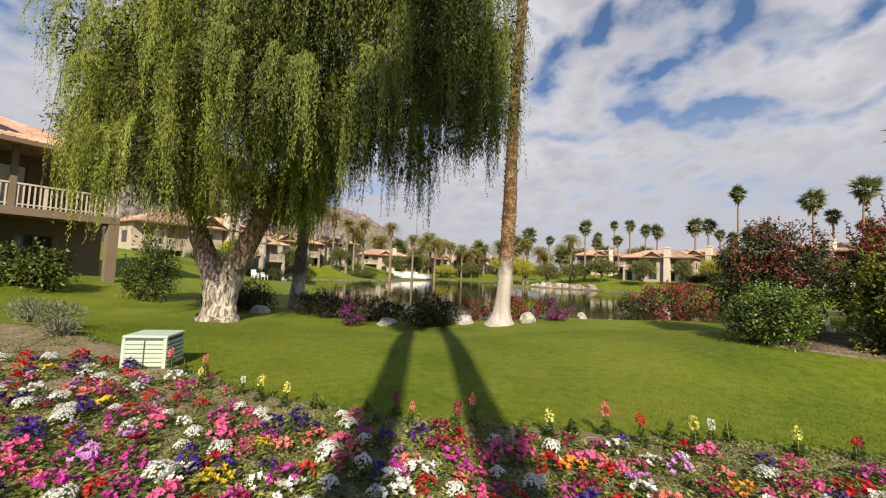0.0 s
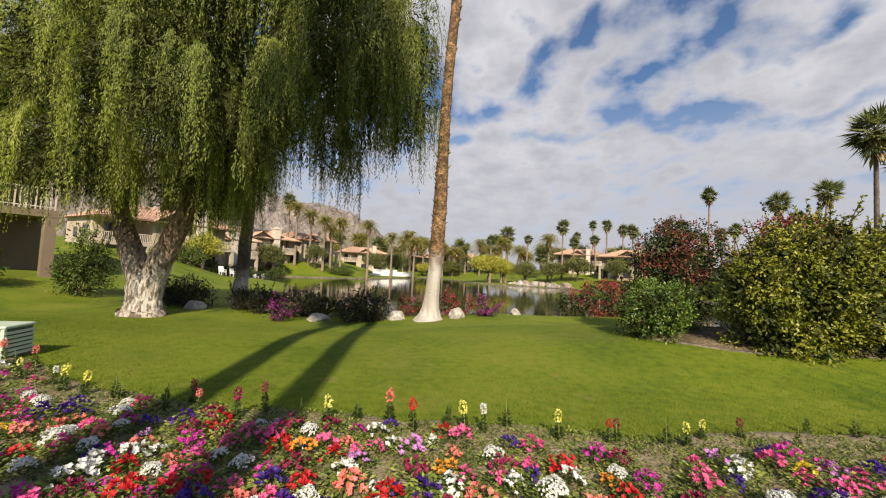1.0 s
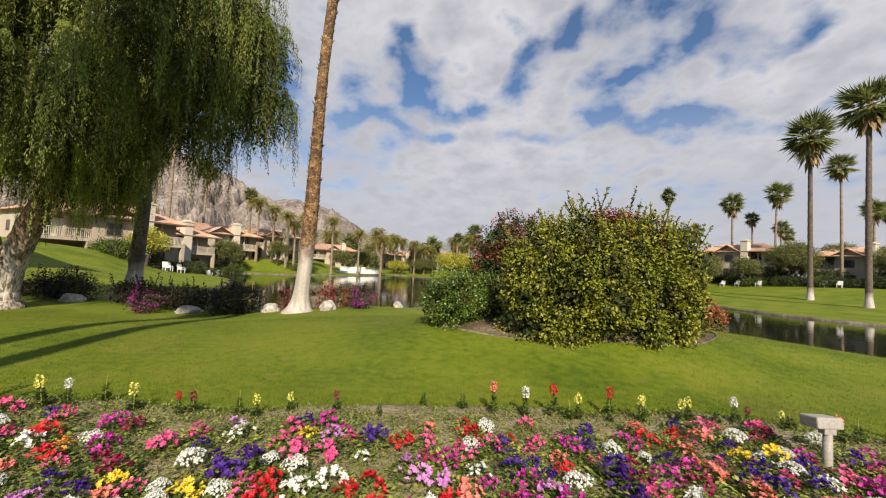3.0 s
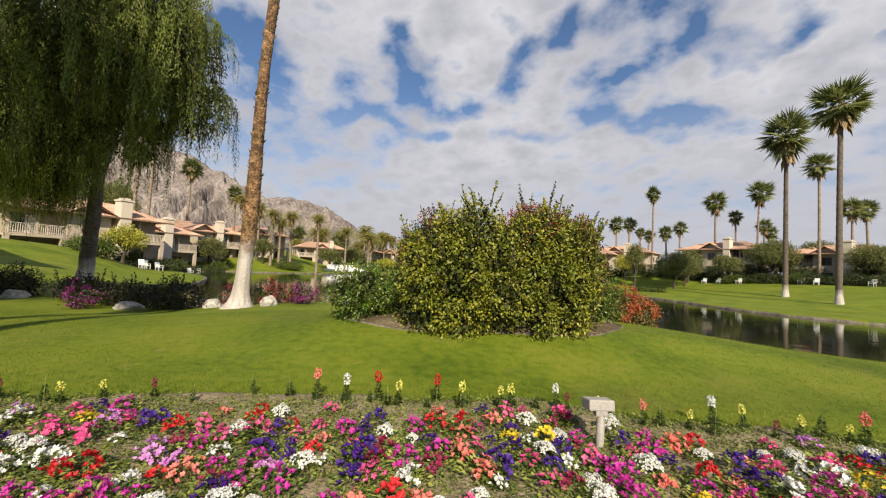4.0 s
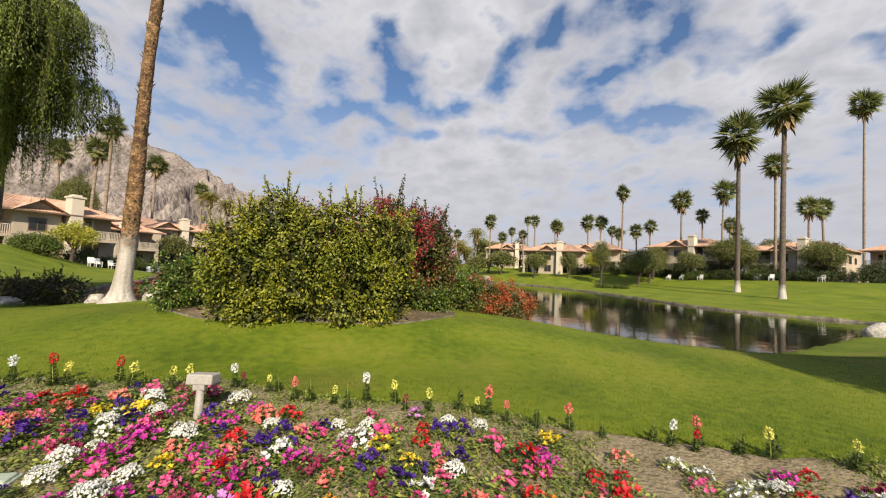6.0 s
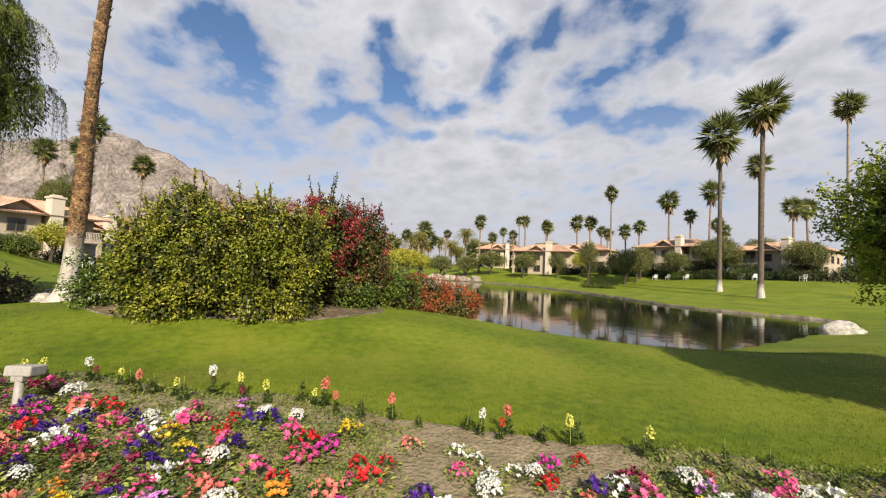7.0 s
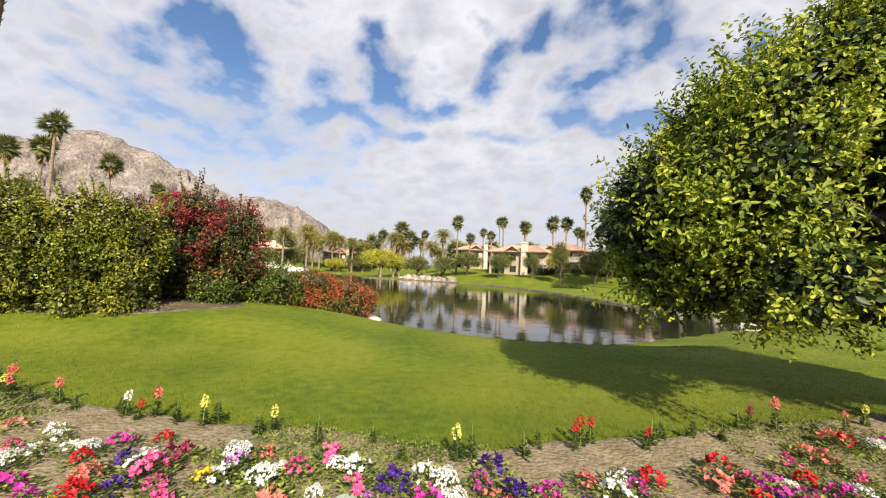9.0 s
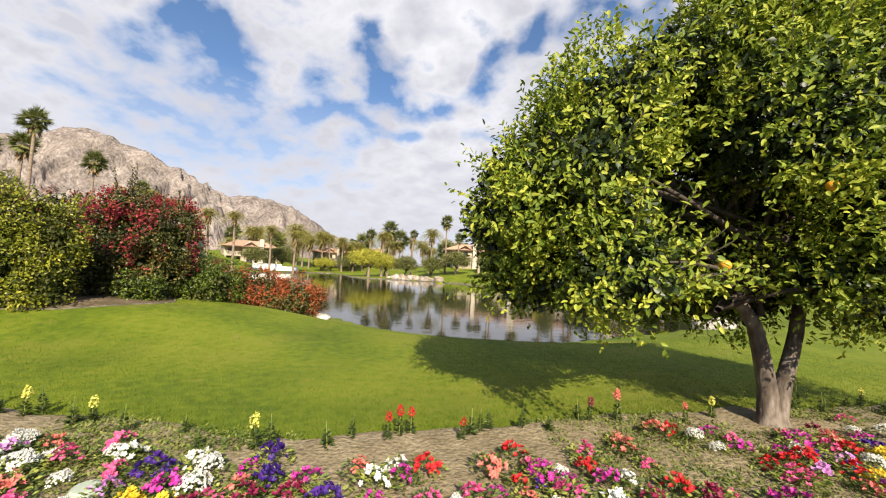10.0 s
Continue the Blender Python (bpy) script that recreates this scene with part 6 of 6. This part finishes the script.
def bloom_mesh(colour, style, seed):
    rng = np.random.default_rng(seed)
    items = []
    if style == "petunia":
        n = int(rng.integers(15, 25))
        for i in range(n):
            a, q = rng.uniform(0, 6.28), rng.random() ** 0.5
            c = (math.cos(a) * 0.095 * q, math.sin(a) * 0.095 * q, 0.125 + rng.uniform(-0.025, 0.02) - 0.06 * q * q)
            items.append(disc_flower(c, (math.cos(a) * q * 0.7 + rng.normal() * 0.3, math.sin(a) * q * 0.7 - 0.35 + rng.normal() * 0.3, 0.9), rng.uniform(0.016, 0.025), 5, rng, rng.uniform(0.2, 0.6)))
    elif style == "cluster":
        n = 190
        for i in range(n):
            a, q = rng.uniform(0, 6.28), math.sqrt(rng.random())
            h = 0.07 + 0.075 * math.sqrt(1 - q * q * 0.95) + 0.02 * math.sin(a * 3 + seed) * q
            c = (math.cos(a) * (0.09 + 0.014 * math.sin(a * 2 + seed)) * q, math.sin(a) * 0.09 * q, h + rng.uniform(-0.008, 0.008))
            items.append(disc_flower(c, (math.cos(a) * q + rng.normal() * 0.3, math.sin(a) * q + rng.normal() * 0.3, 0.8), rng.uniform(0.0065, 0.0105), 4, rng, 0.6))
    return np_mesh("blossoms", *cat_arrays(items), M["petal_" + colour])


LEAVES = [foliage_mesh(600 + i, 0.175) for i in range(4)]
BLOOMS = {}
KINDS = [("white", "cluster", 0.16), ("white", "petunia", 0.07), ("red", "petunia", 0.10), ("magenta", "petunia", 0.15), ("pink", "petunia", 0.16), ("salmon", "petunia", 0.06), ("purple", "petunia", 0.14), ("yellow", "petunia", 0.035), ("burgundy", "petunia", 0.06), ("lilac", "petunia", 0.04), ("orange", "petunia", 0.01)]
for k, (c, s, w) in enumerate(KINDS):
    BLOOMS[k] = [bloom_mesh(c, s, 700 + 10 * k + j) for j in range(3)]
PLANT_LABEL = {"cluster": "clump of {} alyssum domes of small flowers in the bed", "petunia": "low {} petunia plant in the bed"}


def bedding():
    rng = random.Random(21)
    cum = np.cumsum([k[2] for k in KINDS])
    cum = cum / cum[-1]
    made, tries = [], 0
    while len(made) < 1250 and tries < 40000:
        tries += 1
        x = rng.uniform(-7.5, 25)
        f, b = along(BED_FRONT, x) + 0.12, along(BED_BACK, x) - (0.55 if x > 2 else 0.4)
        if x < -2.6:
            b = min(b, 4.9)
        y = rng.uniform(f, b)
        t = (y - f) / max(b - f, 0.1)
        dens = 1.0 - 0.85 * max(0, t - 0.5) / 0.5
        if 11.0 < x < 19.5:
            dens *= 0.42
        if rng.random() > dens * (0.7 + 0.6 * noise.noise((x * 0.9, y * 1.2, 4))):
            continue
        if any(abs(x - q[0]) < 0.15 and (x - q[0]) ** 2 + (y - q[1]) ** 2 < 0.016 for q in made):
            continue
        if (x - 20.6) ** 2 + (y - 2.3) ** 2 < 0.16 or (x - 8.79) ** 2 + (y - 2.9) ** 2 < 0.03 or abs(y - 1.9) < 0.2 and 7.75 < x < 8.4:
            continue
        made.append((x, y))
    last = 0
    for (x, y), level in zip(made, ground_z(*np.array(made).T)):
        # neighbours often share a colour
        k = last if rng.random() < 0.25 else int(np.searchsorted(cum, rng.random()))
        last = k
        c, s, _ = KINDS[k]
        z = level + 0.03
        sc = rng.uniform(0.65, 1.15) * (0.88 if s == "cluster" else 1.0)
        ob = thing(c + ("_alyssum" if s == "cluster" else "_petunia"), PLANT_LABEL[s].format(c), "flower", c + " bedding flowers", m=pose(x, y, z, rng.uniform(-8, 8), rng.uniform(-8, 8), rng.uniform(0, 360)) @ Matrix.Scale(sc, 4))
        part("leaves", LEAVES[rng.randrange(4)], None, ob)
        part("blossoms", BLOOMS[k][rng.randrange(3)], None, ob)


bedding()


def snapdragon_meshes(colour, seed):
    rng = np.random.default_rng(seed)
    h = rng.uniform(0.18, 0.27)
    n = 110
    t = rng.random(n) * 0.9
    az = rng.uniform(0, 6.28, n)
    p = np.stack([0.01 * np.cos(az), 0.01 * np.sin(az), t * h], -1)
    d = np.stack([np.cos(az), np.sin(az), rng.uniform(0.1, 0.7, n)], -1)
    stem = tube([(0, 0, 0), (0.004, 0, h * 0.6), (0, 0, h + 0.06)], [0.006, 0.005, 0.003], 5)
    leaf = np_mesh("leaves", *leaf_arrays(p, d, np.array([0, 0, 1.0]) + rng.normal(size=(n, 3)) * 0.3, 0.075 * (1.1 - t), 0.022), M["snap_leaf"])
    items = []
    for i in range(26):
        q = i / 26
        a = i * 2.4 + rng.uniform(-0.5, 0.5)
        w = 0.026 * math.sin(0.6 + 2.3 * q) + 0.003
        c = (w * math.cos(a), w * math.sin(a), h - 0.02 + 0.11 * q + rng.uniform(-0.005, 0.005))
        items.append(disc_flower(c, (math.cos(a) + rng.normal() * 0.3, math.sin(a) + rng.normal() * 0.3, 0.35 + rng.normal() * 0.3), rng.uniform(0.010, 0.017), 3, rng, 0.7))
    bloom = np_mesh("blossoms", *cat_arrays(items), M["petal_" + colour])
    return quads_mesh("stem", *stem, M["plant_leaf"]), leaf, bloom


def snapdragons():
    rng = random.Random(5)
    sets = {c: [snapdragon_meshes(c, 800 + 7 * i + j) for j in range(2)] for i, c in enumerate(("lemon", "red", "white", "salmon", "burgundy"))}
    x = -3.6
    while x < 24:
        b = along(BED_BACK, x)
        if x < -2.6:
            b = min(b, 5.0)
        y = b - rng.uniform(0.12, 0.4)
        if (x - 20.6) ** 2 + (y - 2.3) ** 2 > 0.2:
            c = rng.choices(("lemon", "red", "white", "salmon", "burgundy"), (5, 4, 2.2, 4, 2))[0]
            st, lf, bl = sets[c][rng.randrange(2)]
            s = rng.uniform(0.6, 0.95)
            ob = thing("snapdragon", "upright {} snapdragon at the lawn's edge".format(c), "flower", "snapdragons along the lawn", m=pose(x, y, gz(x, y) + 0.02, rng.uniform(-7, 7), rng.uniform(-7, 7), rng.uniform(0, 360)) @ Matrix.Scale(s, 4))
            part("stem", st, None, ob)
            part("leaves", lf, None, ob)
            if rng.random() < 0.6:
                part("blossoms", bl, None, ob)
        x += rng.choice((0.1, 0.16, 0.24, 0.3, 0.42))


snapdragons()


def ground_cover():
    """Small weeds and clover over the soil."""
    rng = np.random.default_rng(9)
    P = []
    while len(P) < 20000:
        x = rng.uniform(-8, 25)
        y = rng.uniform(along(BED_FRONT, x) + 0.05, along(BED_BACK, x) - 0.1)
        if noise.noise((x * 0.5, y * 0.9, 7)) + 0.35 * noise.noise((x * 3, y * 3, 1)) > (-0.4 if x < 11 and x > -3.5 else 0.0):
            P.append((x, y, 0.03 if x > -9 else 0.05))
    P = np.repeat(np.array(P), 7, 0)
    n = len(P)
    P = P + rng.normal(size=(n, 3)) * np.array([0.05, 0.05, 0.004])
    az = rng.uniform(0, 6.28, n)
    d = np.stack([np.cos(az), np.sin(az), rng.uniform(0.15, 1.1, n)], -1)
    ob = new("ground_cover", np_mesh("ground_cover", *leaf_arrays(P, d, np.array([0, 0, 1.0]) + rng.normal(size=(n, 3)) * 0.4, rng.uniform(0.02, 0.05, n), rng.uniform(0.010, 0.02, n)), M["weed"]))
    tagged(ob, "yellow-green ground cover between the flowers", "ground cover", kind="stuff")


ground_cover()


def lawn_blades():
    rng = np.random.default_rng(10)
    n = 110000
    x = rng.uniform(-9, 26, n)
    b = np.interp(x, [p[0] for p in BED_BACK], [p[1] for p in BED_BACK]) + 0.05 * np.sin(x * 3.1) + 0.03 * np.sin(x * 7.7)
    y = b + rng.random(n) ** 1.7 * 6.0 - 0.06
    keep = lake_distance(x, y) > 0.3
    x, y = x[keep], y[keep]
    z = ground_z(x, y)
    n = len(x)
    d = np.stack([rng.normal(size=n) * 0.55, rng.normal(size=n) * 0.55, np.ones(n)], -1)
    ob = new("grass_blades", np_mesh("grass_blades", *leaf_arrays(np.stack([x, y, z - 0.004], -1), d, rng.normal(size=(n, 3)), rng.uniform(0.02, 0.042, n), 0.006), M["blade"]))
    tagged(ob, "short mown grass blades of the lawn", "grass", kind="stuff")


lawn_blades()
